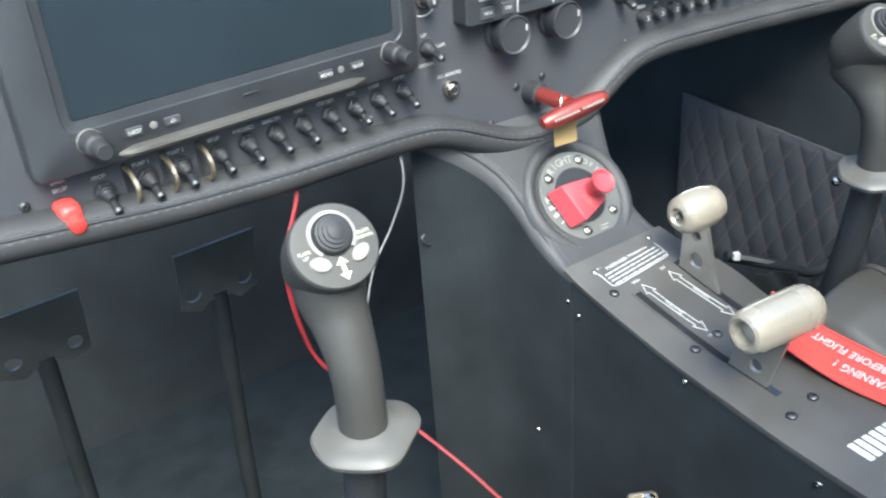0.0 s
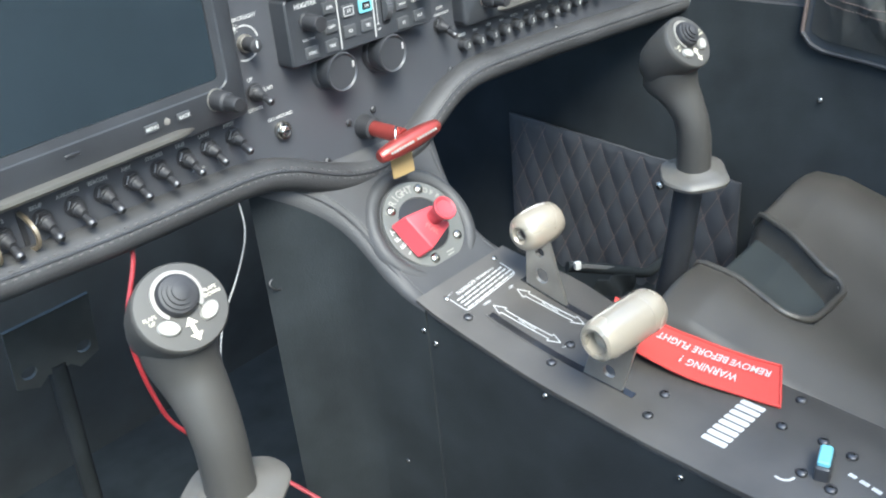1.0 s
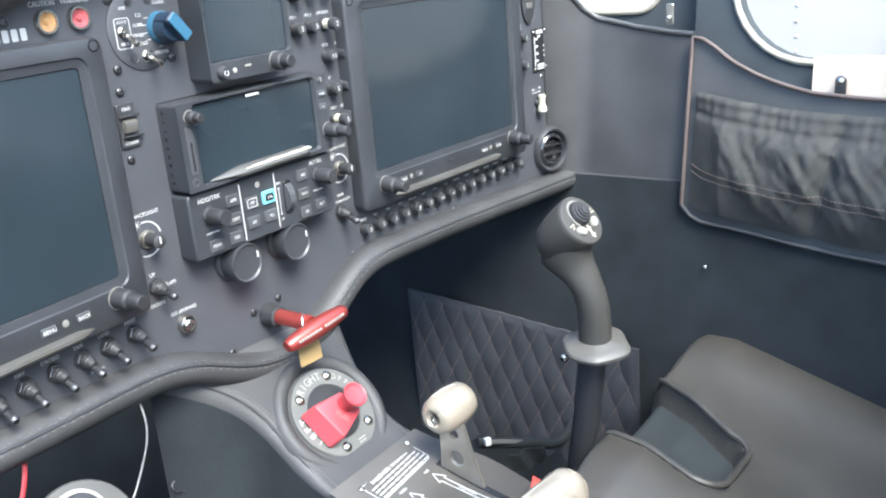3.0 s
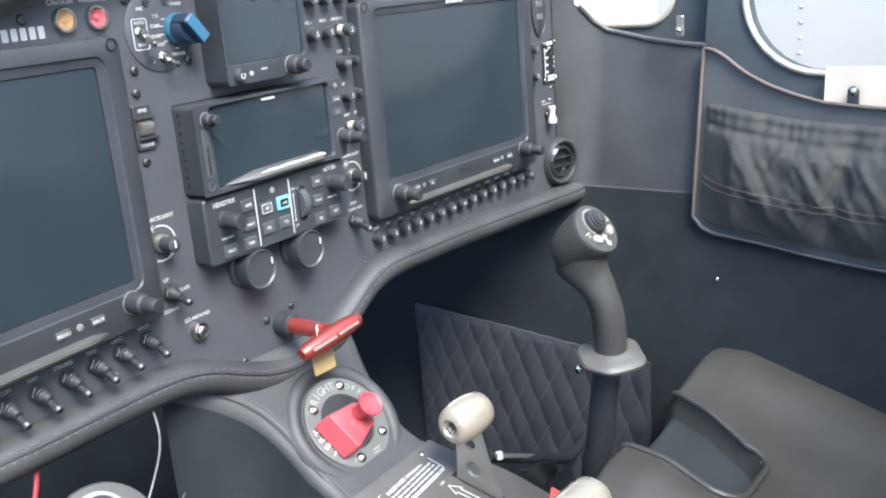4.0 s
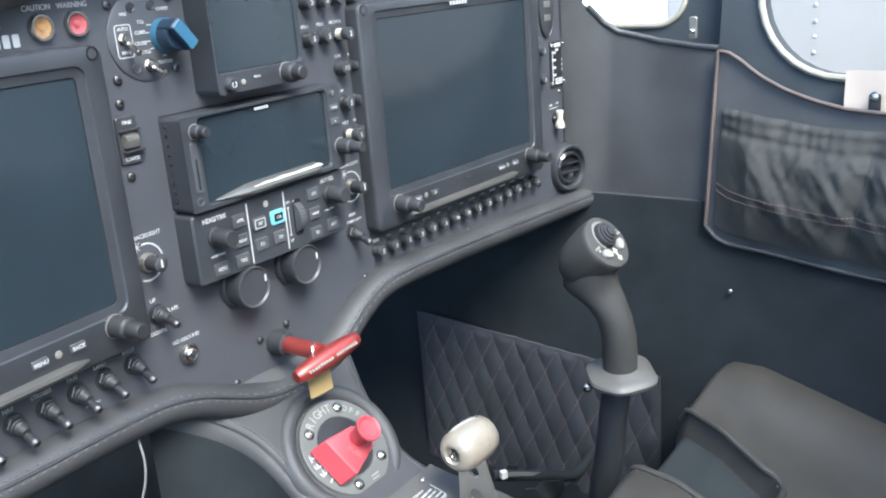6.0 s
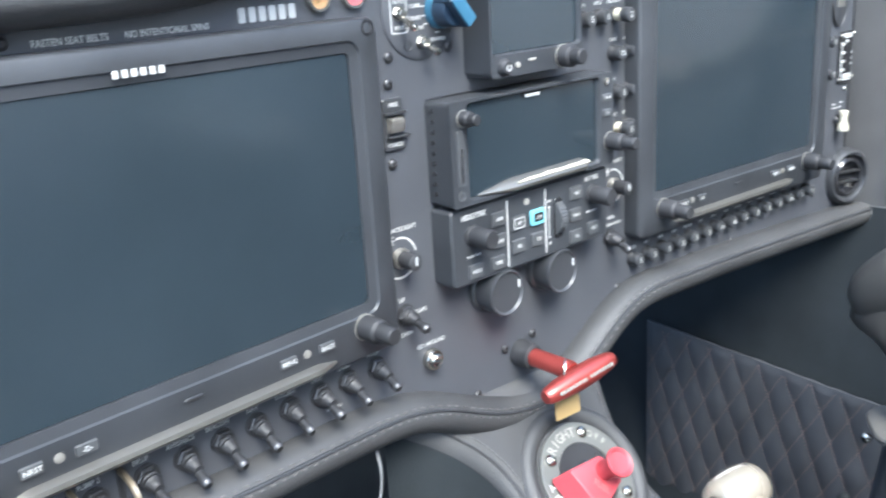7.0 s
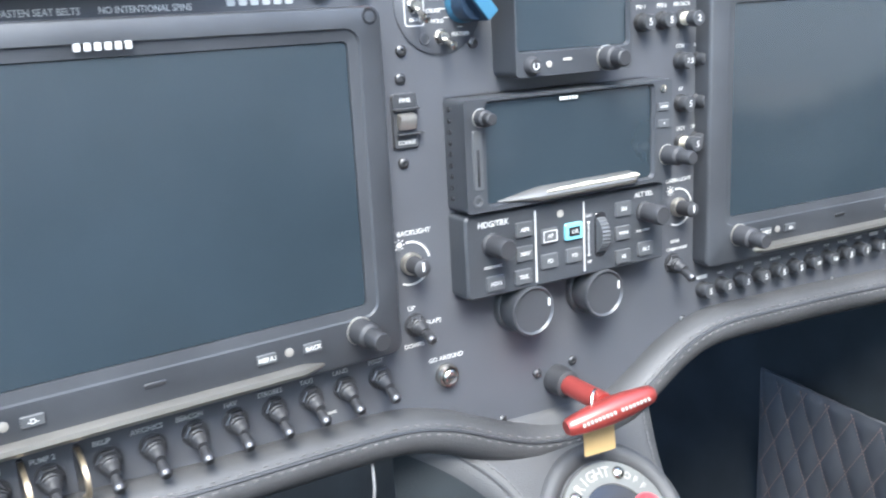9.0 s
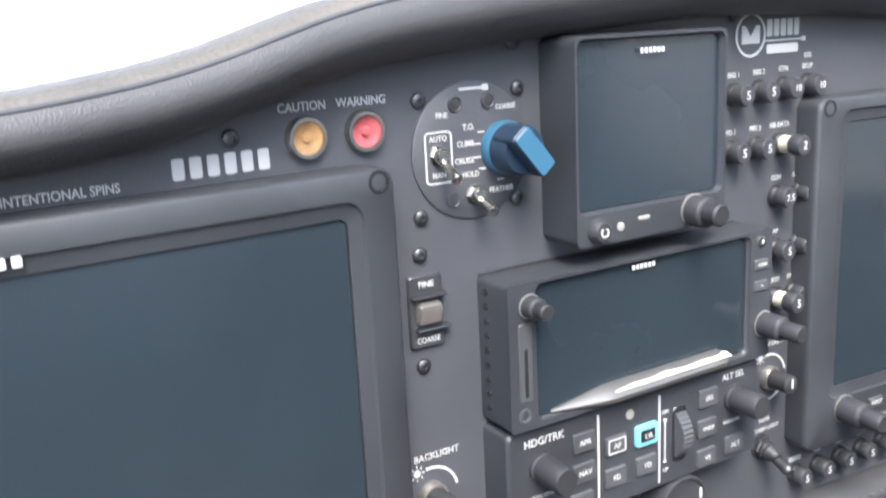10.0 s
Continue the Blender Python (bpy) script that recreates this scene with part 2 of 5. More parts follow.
LOW_X = [-0.46, -0.35, -0.27, -0.21, -0.13, -0.06, -0.027, 0.007, 0.03, 0.056, 0.08, 0.106, 0.13, 0.15, 0.164, 0.188, 0.21, 0.2275, 0.314, 0.40, 0.48, 0.60]
LOW_Z = [0.645, 0.632, 0.621, 0.613, 0.607, 0.605, 0.604, 0.599, 0.588, 0.575, 0.567, 0.566, 0.570, 0.580, 0.590, 0.605, 0.611, 0.613, 0.612, 0.609, 0.606, 0.602]
TOP_X = [-0.46, -0.30, -0.135, -0.086, -0.026, 0.0455, 0.133, 0.21, 0.30, 0.38, 0.46, 0.60]
TOP_Z = [0.831, 0.832, 0.8360, 0.8420, 0.8595, 0.866, 0.871, 0.870, 0.862, 0.852, 0.846, 0.842]


def low(x):
    return ease(x, LOW_X, LOW_Z)


def top(x):
    return ease(x, TOP_X, TOP_Z)


PX0, PX1 = -0.46, 0.545


def panel_point(u, v):
    x = PX0 + (PX1 - PX0) * u
    return (x, py(x), low(x) - 0.004 + (top(x) + 0.01 - low(x) + 0.004) * v)


panel = solo("instrument_panel", sheet(panel_point, 134, 3, 0.003), M_PANEL,
             "black powder-coated aircraft instrument panel with white lettering", "instrument panel")


def roll(name, x0, x1, r, n, label):
    """The padded leather edge along the panel's lower outline."""
    loops = []
    for i in range(n + 1):
        x = x0 + (x1 - x0) * i / n
        t = Vector((1, (py(x + 1e-3) - py(x - 1e-3)) / 2e-3, (low(x + 3e-3) - low(x - 3e-3)) / 6e-3)).normalized()
        up = Vector((-t.z, 0, t.x)).normalized()
        c = Vector((x, py(x) - 0.004, low(x))) - up * r * 0.9
        out = Vector((0, -1, 0))
        loops.append([c + up * (math.cos(a) * r) + out * (math.sin(a) * r * 1.25) for a in [2 * math.pi * k / 18 for k in range(18)]])
    ob = solo(name, loft(loops), M_LEATHER, label, "panel trim", kind="structure")
    k = 0
    for line, ang in ((0, 64), (1, 76), (2, 52)):
        seam = []
        for i in range(n + 1):
            lp = loops[i]
            c = sum(lp, Vector()) / 18
            a = radians(ang)
            up = (lp[0] - c).normalized()
            seam.append(c + up * (math.cos(a) * r * 1.01) + Vector((0, -1, 0)) * (math.sin(a) * r * 1.26))
        if line == 0:
            part("seam", tube(seam, 0.0011, 5), M_PLASTIC, ob, "dark seam of the padded edge")
        else:
            bm = bmesh.new()
            fine = spline(seam, 3)
            for i in range(0, len(fine) - 2, 3):
                tube([fine[i], fine[i + 1] + (fine[i + 2] - fine[i + 1]) * 0.2], 0.0006, 4, bm)
            part("stitching", bm, M_THREAD, ob, "grey stitching of the padded edge", kind="stuff")
    return ob


roll("trim", -0.46, 0.56, 0.0125, 150, "padded black leather edge along the foot of the panel, stitched")


# the glareshield over the panel
def shield_point(u, v):
    x = -0.50 + 1.12 * u
    z0 = top(x)
    prof = [(0.0, 0.0), (-0.009, -0.001), (-0.016, 0.002), (-0.020, 0.006), (-0.019, 0.0105), (-0.014, 0.0138), (-0.004, 0.0152), (0.03, 0.0120), (0.12, -0.006), (0.3, -0.050)]
    s = v * (len(prof) - 1)
    i = min(int(s), len(prof) - 2)
    f = s - i
    y = prof[i][0] * (1 - f) + prof[i + 1][0] * f
    z = prof[i][1] * (1 - f) + prof[i + 1][1] * f
    return (x, py(x) + y, z0 + z * lerp(x, [-0.15, -0.03, 0.15, 0.3], [0.98, 1.12, 1.6, 1.6]))


shield = thing("glareshield", Matrix(), "leather glareshield over the instrument panel, stitched along its edge", "glareshield", kind="structure")
part("front_roll", sheet(lambda u, v: shield_point(u, v * 0.47), 90, 14, -0.004), M_LEATHER, shield, "dark leather front roll")
part("top_cover", sheet(lambda u, v: shield_point(u, 0.47 + v * 0.53), 90, 14, -0.004), M_SHIELD, shield, "grey grained top cover")
_bm = bmesh.new()
for _i in range(0, 190):
    _a, _b = shield_point(_i / 190, 0.455), shield_point((_i + 0.62) / 190, 0.455)
    tube([Vector(_a) + Vector((0, -0.0006, 0.0006)), Vector(_b) + Vector((0, -0.0006, 0.0006))], 0.0006, 4, _bm)
part("stitching", _bm, M_THREAD, shield, kind="stuff")
part("seam", tube([Vector(shield_point(i / 120, 0.472)) + Vector((0, -0.0028, 0.0024)) for i in range(121)], 0.0011, 6), M_PLASTIC, shield, "dark seam along the edge")

# ---- outside ground, footwells, floor and bulkheads ----
solo("ground", box(bmesh.new(), (-600, -600, -1.15), (600, 600, -1.0)), M_GROUND, "pale concrete apron outside the aircraft", "ground", kind="structure")
solo("floor", box(bmesh.new(), (-0.62, -1.3, -0.03), (0.62, 0.62, 0.0)), M_CARPET, "dark carpeted cockpit floor", "floor", kind="structure")
solo("wall_front", box(bmesh.new(), (-0.62, 0.6, 0.0), (0.62, 0.63, 0.79)), M_DARK, "dark bulkhead at the end of the footwells", "bulkhead", kind="structure")
solo("wall_left", box(bmesh.new(), (-0.65, -1.3, 0.0), (-0.62, 0.6, 0.62)), M_DARK, "dark lower side wall by the pilot seat", "wall", kind="structure")
# unseen pale walls, added to throw light back onto the panel
solo("wall_back", box(bmesh.new(), (-0.62, -1.33, 0.0), (0.66, -1.3, 1.24)), M_LINER, "unseen pale bulkhead behind the seats, added to bounce light", "bulkhead", kind="structure")
solo("wall_left_rear", box(bmesh.new(), (-0.65, -1.33, 0.62), (-0.62, -1.18, 1.24)), M_LINER, "unseen pale cabin wall behind the open door, added to bounce light", "wall", kind="structure")
solo("wall_right_rear", box(bmesh.new(), (0.60, -1.3, 0.60), (0.64, -0.752, 1.10)), M_LINER, "unseen pale cabin wall behind the door, added to bounce light", "wall", kind="structure")


def roof_point(u, v):
    """The unseen cabin roof, shaped to let light in where windscreen and door begin."""
    y = -1.33 + 0.50 * v
    x0 = lerp(y, [-1.33, -1.18, -1.12, -0.83], [-0.65, -0.65, -0.18, -0.12])
    x = x0 + (0.68 - x0) * u
    return (x, y, 1.25 - 0.22 * max(0.0, (x - 0.2) / 0.48) ** 2)


solo("ceiling", sheet(roof_point, 30, 30, 0.02), M_LINER, "unseen pale cabin roof, added to block and bounce light", "ceiling", kind="structure")
# added glowing plane: hides the horizon and lights the windscreen side
solo("backdrop", box(bmesh.new(), (-700, 400, -1.0), (700, 402, 140)), M_WHITEOUT, "glowing white board added in the distance for the blown-out view", "backdrop", kind="structure")



# ---- the right side wall ----
def wall_x(z):
    return 0.535 + (z - 0.52) * 0.18


def lower_wall(u, v):
    y, z = 0.6 - 1.9 * u, 0.0 + 0.60 * v
    return (wall_x(z) - 0.004 + 0.02 * max(0, y), y, z)


solo("wall_right", sheet(lower_wall, 30, 12, 0.01), M_SIDE, "dark lower side wall in the footwell", "wall", kind="structure")


def side_trim(u, v):
    """Leather panel that turns from the instrument panel into the side."""
    if u < 0.4:
        a = radians(90 * u / 0.4)
        x, y = 0.520 + 0.034 * math.sin(a) ** 1.0, py(0.52) - 0.002 - 0.034 * (1 - math.cos(a))
    else:
        s = (u - 0.4) / 0.6
        x, y = 0.554, py(0.52) - 0.036 - (0.164 - 0.036 + py(0.52)) * s
    zt = lerp(y, [-0.165, -0.139, -0.10, -0.058, -0.045, -0.03, -0.0, 0.1], [0.7485, 0.751, 0.757, 0.768, 0.778, 0.80, 0.85, 0.85])
    z = 0.594 + (zt - 0.594) * v
    lean = min(1.0, u / 0.7)
    return (x + (z - 0.594) * 0.16 * lean * lean * (3 - 2 * lean), y, z)


solo("side_trim", sheet(side_trim, 40, 24, 0.006), M_LEATHER, "smooth black leather side panel beside the instrument panel", "side panel", kind="structure")
_edge = [Vector(side_trim(i / 60, 1.0)) + Vector((0, 0, 0.001)) for i in range(14, 61)]
solo("window_piping", tube(_edge, 0.0030, 8), M_DOOR, "dark rolled leather piping on the edge of the side panel", "piping", kind="structure")
_edge = [Vector(side_trim(i / 60, 0.0)) for i in range(0, 61)]
solo("side_trim_roll", tube(_edge, 0.006, 8), M_LEATHER, "rolled black leather lower edge of the side panel", "trim", kind="structure")

# ---- door with its pocket ----
DOOR_Y = [-0.70, -0.45, -0.334, -0.29, -0.262, -0.236, -0.21, -0.19, -0.178, -0.167]
DOOR_T = [0.686, 0.687, 0.691, 0.695, 0.702, 0.711, 0.724, 0.739, 0.746, 0.748]
DOOR_B = [0.530, 0.535, 0.544, 0.549, 0.553, 0.557, 0.560, 0.562, 0.567, 0.578]


def door_point(u, v, off=0.0):
    y = -0.167 - 0.533 * u
    zb, zt = lerp(y, DOOR_Y, DOOR_B), lerp(y, DOOR_Y, DOOR_T)
    z = zb + (zt - zb) * v
    return (wall_x(z) - 0.006 - off, y, z)


door = thing("door_1", Matrix(), "dark leather cabin door panel with a gathered map pocket", "door", kind="structure")
part("door_panel", sheet(lambda u, v: door_point(u ** 1.5, v), 60, 12, 0.008), M_DOOR, door)
part("piping", tube([door_point(0, k / 8, 0.003) for k in range(8)] + [door_point((k / 40) ** 1.5, 1, 0.003) for k in range(41)], 0.0021, 8), M_PIPING, door, "brown piping")
part("lower_piping", tube([door_point((k / 40) ** 1.5, 0, 0.003) for k in range(41)], 0.0022, 8), M_LEATHER, door)


def pocket_point(u, v):
    y = -0.176 - 0.524 * u
    zb = lerp(y, DOOR_Y, DOOR_B) + 0.012
    zt = lerp(y, [-0.7, -0.335, -0.27, -0.22, -0.176], [0.672, 0.676, 0.680, 0.688, 0.695])
    z = zb + (zt - zb) * v
    bulge = 0.020 * math.sin(math.pi * min(1, max(0, 0.12 + v * 0.80))) * min(1, u * 14 + 0.1)
    bulge *= 1 - 0.55 * math.exp(-((y + 0.312 + 0.02 * (v - 0.5)) / 0.010) ** 2)
    band = max(0.0, 1 - abs(v - 0.91) / 0.22)
    gather = (0.0005 * math.sin(y * 520 + 3 * math.sin(y * 70)) + 0.0034 * noise.noise(Vector((y * 62 + z * 18, z * 22, 3.0)))) * band * (2 - band)
    free = min(1, v * 3) * min(1, u * 8) * max(0.0, min(1.0, (0.92 - v) / 0.22))
    sway = 0.35 * noise.noise(Vector((y * 12, z * 10, 7.0)))
    fold = 0.010 * (0.5 - abs(noise.noise(Vector((y * 34 - z * 22 + sway, z * 5, 0.3))))) * free
    fold += 0.0060 * (0.5 - abs(noise.noise(Vector((y * 62 + z * 40 + sway, z * 9, 4.1))))) * free
    fold += 0.0022 * noise.noise(Vector((y * 130 - z * 60, z * 60, 2.2))) * free
    ridge = 0.0020 * math.exp(-((v - 0.96) / 0.04) ** 2) - 0.0022 * math.exp(-((v - 0.815) / 0.035) ** 2)
    return (wall_x(z) - 0.009 - bulge - gather - fold - ridge, y, z)


part("map_pocket", sheet(pocket_point, 260, 90, 0.002), M_POCKET, door, "gathered dark fabric map pocket")
for _v, _m in ((0.30, M_BROWNTHREAD), (0.36, M_BROWNTHREAD)):
    _bm = bmesh.new()
    for _i in range(0, 150):
        _a, _b = Vector(pocket_point(_i / 150, _v)), Vector(pocket_point((_i + 0.6) / 150, _v))
        tube([_a + Vector((-0.0005, 0, 0)), _b + Vector((-0.0005, 0, 0))], 0.0006, 4, _bm)
    part("stitching", _bm, _m, door, "brown stitching", kind="stuff")

part("pocket_seam", tube([Vector(pocket_point((0.312 - 0.176 + 0.02 * (k / 30 - 0.5)) / 0.524, k / 30)) + Vector((-0.0004, 0, 0)) for k in range(1, 25)], 0.0007, 5), M_POCKET, door, "vertical seam of the pocket")
# window frames, panes and what stands outside


def wall_frame(name, outer, hole, r, x0, label, lean=0.18):
    """A dark frame with one rounded opening; rectangles as y0, y1, z0, z1."""
    def ring(rect, rad, dx, n=9):
        y0, y1, z0, z1 = rect
        pts = rrect(abs(y1 - y0), z1 - z0, rad, 0, (y0 + y1) / 2, (z0 + z1) / 2, n)
        return [Vector((x0 + dx + (p.z - 0.7) * lean, p.x, p.z)) for p in pts]
    h = tuple(hole)
    big = (h[0] - 0.004, h[1] + 0.004, h[2] - 0.004, h[3] + 0.004)
    loops = [ring(outer, 0.004, 0.03), ring(outer, 0.004, 0.0), ring(big, r + 0.004, 0.0), ring(h, r, 0.006), ring(h, r, 0.03)]
    fr = thing(name, Matrix(), label, "window", kind="structure")
    bm = loft(loops, False, False)
    part("window_frame", bm, M_DARK, fr)
    part("seal", tube(ring(h, r, -0.001) + ring(h, r, -0.001)[:1], 0.0036, 8, caps=False), M_SEAL, fr, "pale rubber window seal")
    return fr


wall_frame("window_1", (-0.152, 0.10, 0.69, 1.02), (-0.107, 0.03, 0.769, 0.98), 0.03, 0.622, "small front side window in a dark frame")
wall_frame("window_2", (-0.75, -0.153, 0.60, 1.02), (-0.69, -0.192, 0.717, 0.99), 0.085, 0.602, "door window with rounded corners and a pale seal")

wing = thing("aircraft_skin", pose(1.15, -0.6, 0.75), "white riveted sheet-metal aircraft skin outside the window", "aircraft")
part("skin", box(bmesh.new(), (0, -0.9, -0.75), (0.03, 0.72, 0.9), 0.004), M_WING, wing)
_rv = mesh_of("rivet", lathe([(0.0036, 0), (0.0033, 0.001), (0.0018, 0.002)], 10), M_WING)
for _k in range(40):
    for _y in (0.485,):
        _o = new("rivet", _rv)
        _o.parent = wing
        _o.matrix_basis = pose(0, _y, -0.40 + 0.0235 * _k, 0, 0, -90)


# ---- centre pedestal and console ----
def tops(y):
    return ease(y, [-0.95, -0.28, -0.2, -0.15, -0.095, -0.07, -0.035, 0.0, 0.02], [0.449, 0.449, 0.457, 0.467, 0.482, 0.500, 0.540, 0.578, 0.595])


def left_x(y):
    return ease(y, [-0.95, -0.36, -0.26, -0.16, -0.1, -0.08, -0.04, -0.02, -0.01, 0.0, 0.02], [0.040, 0.043, 0.049, 0.0505, 0.049, 0.047, 0.042, 0.034, 0.022, 0.004, -0.03])


def right_x(y):
    return ease(y, [-0.95, -0.43, -0.35, -0.24, -0.15, -0.1, -0.077, -0.047, -0.032, -0.012, 0.0, 0.02], [0.143, 0.145, 0.1535, 0.1585, 0.170, 0.155, 0.146, 0.149, 0.152, 0.164, 0.172, 0.18])


def ridge(y, r, drop, lift=0.0, inset=0.0):
    """One cross-section of the console: flat top, round shoulders, upright sides."""
    z, a, b = tops(y) + lift, left_x(y) + inset, right_x(y) - inset
    pts = [(a, z - drop)]
    for k in range(7):
        t = math.pi / 2 * k / 6
        pts.append((a + r - r * math.cos(t), z - r + r * math.sin(t)))
    for k in range(7):
        t = math.pi / 2 * (1 - k / 6)
        pts.append((b - r + r * math.cos(t), z - r + r * math.sin(t)))
    pts.append((b, z - drop))
    # it stays below the padded edge of the panel
    return [Vector((x, y, min(q, low(x) - 0.014))) for x, q in pts]


def shade_flank(ob):
    """Paints the shade on a cover's upright sides with the dark footwell material."""
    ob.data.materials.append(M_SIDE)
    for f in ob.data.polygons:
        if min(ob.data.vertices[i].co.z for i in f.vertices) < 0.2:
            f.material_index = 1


pedestal = solo("centre_pedestal", loft([ridge(y, lerp(y, [-0.1, -0.06], [0.004, 0.013]), 0.44) for y in [0.012 - 0.112 * i / 60 for i in range(61)]]), M_LEATHER,
                "black leather-covered pedestal below the panel, with piping", "pedestal")
shade_flank(pedestal)
_seam = [Vector((left_x(y) + 0.006, y, tops(y) - 0.003)) for y in [0.0 - 0.095 * i / 40 for i in range(41)]]
part("piping", tube(_seam, 0.0016, 6), M_LEATHER, pedestal)
_bm = bmesh.new()
for _side in (0, 1, 2):
    for _i in range(44):
        _y0, _y1 = 0.0 - 0.0022 * _i, 0.0 - 0.0022 * (_i + 0.6)
        _p = [Vector((left_x(y) + 0.0095 if _side == 0 else left_x(y) + 0.0045 if _side == 2 else right_x(y) - 0.008, y, tops(y) + (0.0003 if _side < 2 else -0.0030))) for y in (_y0, _y1)]
        tube(_p, 0.00045, 4, _bm)
part("stitching", _bm, M_THREAD, pedestal, "grey stitching", kind="stuff")

console = thing("centre_console", Matrix(), "black powder-coated centre console between the seats, screwed on", "console")
_body = part("body", loft([ridge(-0.096 - 0.85 * i / 30, 0.003, 0.44, -0.002, 0.0015) for i in range(31)]), M_CONSOLE, console)
shade_flank(_body)


def plate_ring(y):
    z, a, b = tops(y) + 0.0015, left_x(y), right_x(y)
    return [Vector((a, y, z - 0.003)), Vector((a, y, z - 0.0005)), Vector((a + 0.0006, y, z)), Vector((b - 0.0006, y, z)), Vector((b, y, z - 0.0005)), Vector((b, y, z - 0.003))]


part("top_plate", loft([plate_ring(-0.092 - 0.85 * i / 60) for i in range(61)]), M_CONSOLE, console, "matt black top plate")


def on_console(x, y, rz=0.0, lift=0.0016):
    """A frame on the console's top: local -y out of it, z towards the nose."""
    s = math.degrees(math.atan2(tops(y + 0.004) - tops(y - 0.004), 0.008))
    return pose(x, y, tops(y) + lift, s, 0, 0) @ pose(0, 0, 0, -90, 0, 0) @ pose(0, 0, 0, 0, rz, 0)


def slot(x, y0, y1, w):
    n = 16
    bm = bmesh.new()
    loft([[Vector((x + s * w / 2, y0 + (y1 - y0) * i / n, tops(y0 + (y1 - y0) * i / n) + q)) for s, q in ((-1, 0.001), (-1, 0.0019), (1, 0.0019), (1, 0.001))] for i in range(n + 1)], bm=bm)
    return part("lever_slot", bm, M_GLOSS, console, "dark lever slot")


slot(0.0817, -0.136, -0.262, 0.006)
slot(0.1345, -0.126, -0.215, 0.006)
for _x in (0.078, 0.0855):
    part("slot_rim", tube([(_x, y, tops(y) + 0.0018) for y in [-0.134 - 0.0088 * i for i in range(9)]], 0.0007, 5), M_CONSOLE, console)

# printing on the console
_pm = on_console(0.1025, -0.1105, -4)
_bm = bmesh.new()
loft([rrect(0.0655, 0.0215, 0.004, 0), rrect(0.0655, 0.0215, 0.004, -0.0004), rrect(0.0640, 0.0200, 0.0035, -0.0004), rrect(0.0640, 0.0200, 0.0035, 0)], False, False, _bm)
part("placard_border", _bm, M_WHITE, console, m=_pm)
text("PASSENGER WARNING", 0.0056, _pm @ pose(0, 0, 0.0066), console)
for _k in range(4):
    _cells, _x = [], -0.029
    while _x < 0.026:
        _w = random.uniform(0.003, 0.009)
        _cells.append((_x + _w / 2, 0.0022 - 0.0036 * _k, _w, 0.0013))
        _x += _w + 0.0012
    bars("placard_print", _cells, M_WHITE, console, _pm)


def double_arrow(x0, x1, y0, y1, words):
    """An outlined arrow with two heads along the console."""
    a, b = Vector((x0, y0)), Vector((x1, y1))
    d = (b - a).normalized()
    n = Vector((-d.y, d.x))
    w, hw, hl = 0.0022, 0.0048, 0.009
    out = [a, a + d * hl + n * hw, a + d * hl + n * w, b - d * hl + n * w, b - d * hl + n * hw, b, b - d * hl - n * hw, b - d * hl - n * w, a + d * hl - n * w, a + d * hl - n * hw, a]
    bm = bmesh.new()
    for p, q in zip(out, out[1:]):
        k = max(2, int((q - p).length / 0.01))
        tube([Vector((p.x + (q.x - p.x) * i / k, p.y + (q.y - p.y) * i / k, tops(p.y + (q.y - p.y) * i / k) + 0.0017)) for i in range(k + 1)], 0.00045, 4, bm)
    part("arrow", bm, M_WHITE, console)
    c = (a + b) / 2
    ang = math.degrees(math.atan2(d.y, d.x))
    text(words, 0.0042, on_console(c.x, c.y, -ang), console)


double_arrow(0.0912, 0.0952, -0.131, -0.191, "THROTTLE")
double_arrow(0.1203, 0.1254, -0.131, -0.191, "FRICTION")
text("OPEN", 0.0040, on_console(0.0895, -0.1265, 0), console)
text("CLOSE", 0.0040, on_console(0.0962, -0.1955, 0), console)
text("OFF", 0.0040, on_console(0.1188, -0.1265, 0), console)
text("ON", 0.0040, on_console(0.1268, -0.1955, 0), console)
# the name on the console stays plain bars
bars("name_print", [(-0.0225 + 0.0066 * i, 0, 0.0050, 0.0170) for i in range(8)], M_WHITE, console, on_console(0.0965, -0.3270, 4))
bars("small_print", [(-0.008, 0, 0.006, 0.003), (0.0, 0, 0.006, 0.003), (0.008, 0, 0.005, 0.003)], M_WHITE, console, on_console(0.0913, -0.412, -75))
part("handset_mark", arc(0.007, 0.0016, 150, 270), M_WHITE, console, m=on_console(0.0720, -0.372))

# ---- screws ----
_sb = lathe([(0.0032, 0.0), (0.0032, 0.0011), (0.0026, 0.0018), (0.0012, 0.0021), (0.0011, 0.0012)], 14)
SCREW_DARK = mesh_of("head", _sb, M_DARKSTEEL)
SCREW_BRIGHT = mesh_of("head", lathe([(0.0030, 0.0), (0.0030, 0.0011), (0.0024, 0.0018), (0.0010, 0.0021), (0.0009, 0.0013)], 14), M_STEEL)


def screw(m, bright=False, size=1.0):
    ob = new("screw", SCREW_BRIGHT if bright else SCREW_DARK)
    ob.matrix_world = m @ Matrix.Scale(size, 4)
    return tagged(ob, "small bright steel screw head" if bright else "small dark steel screw head", "screw", "bright screws" if bright else "dark screws")


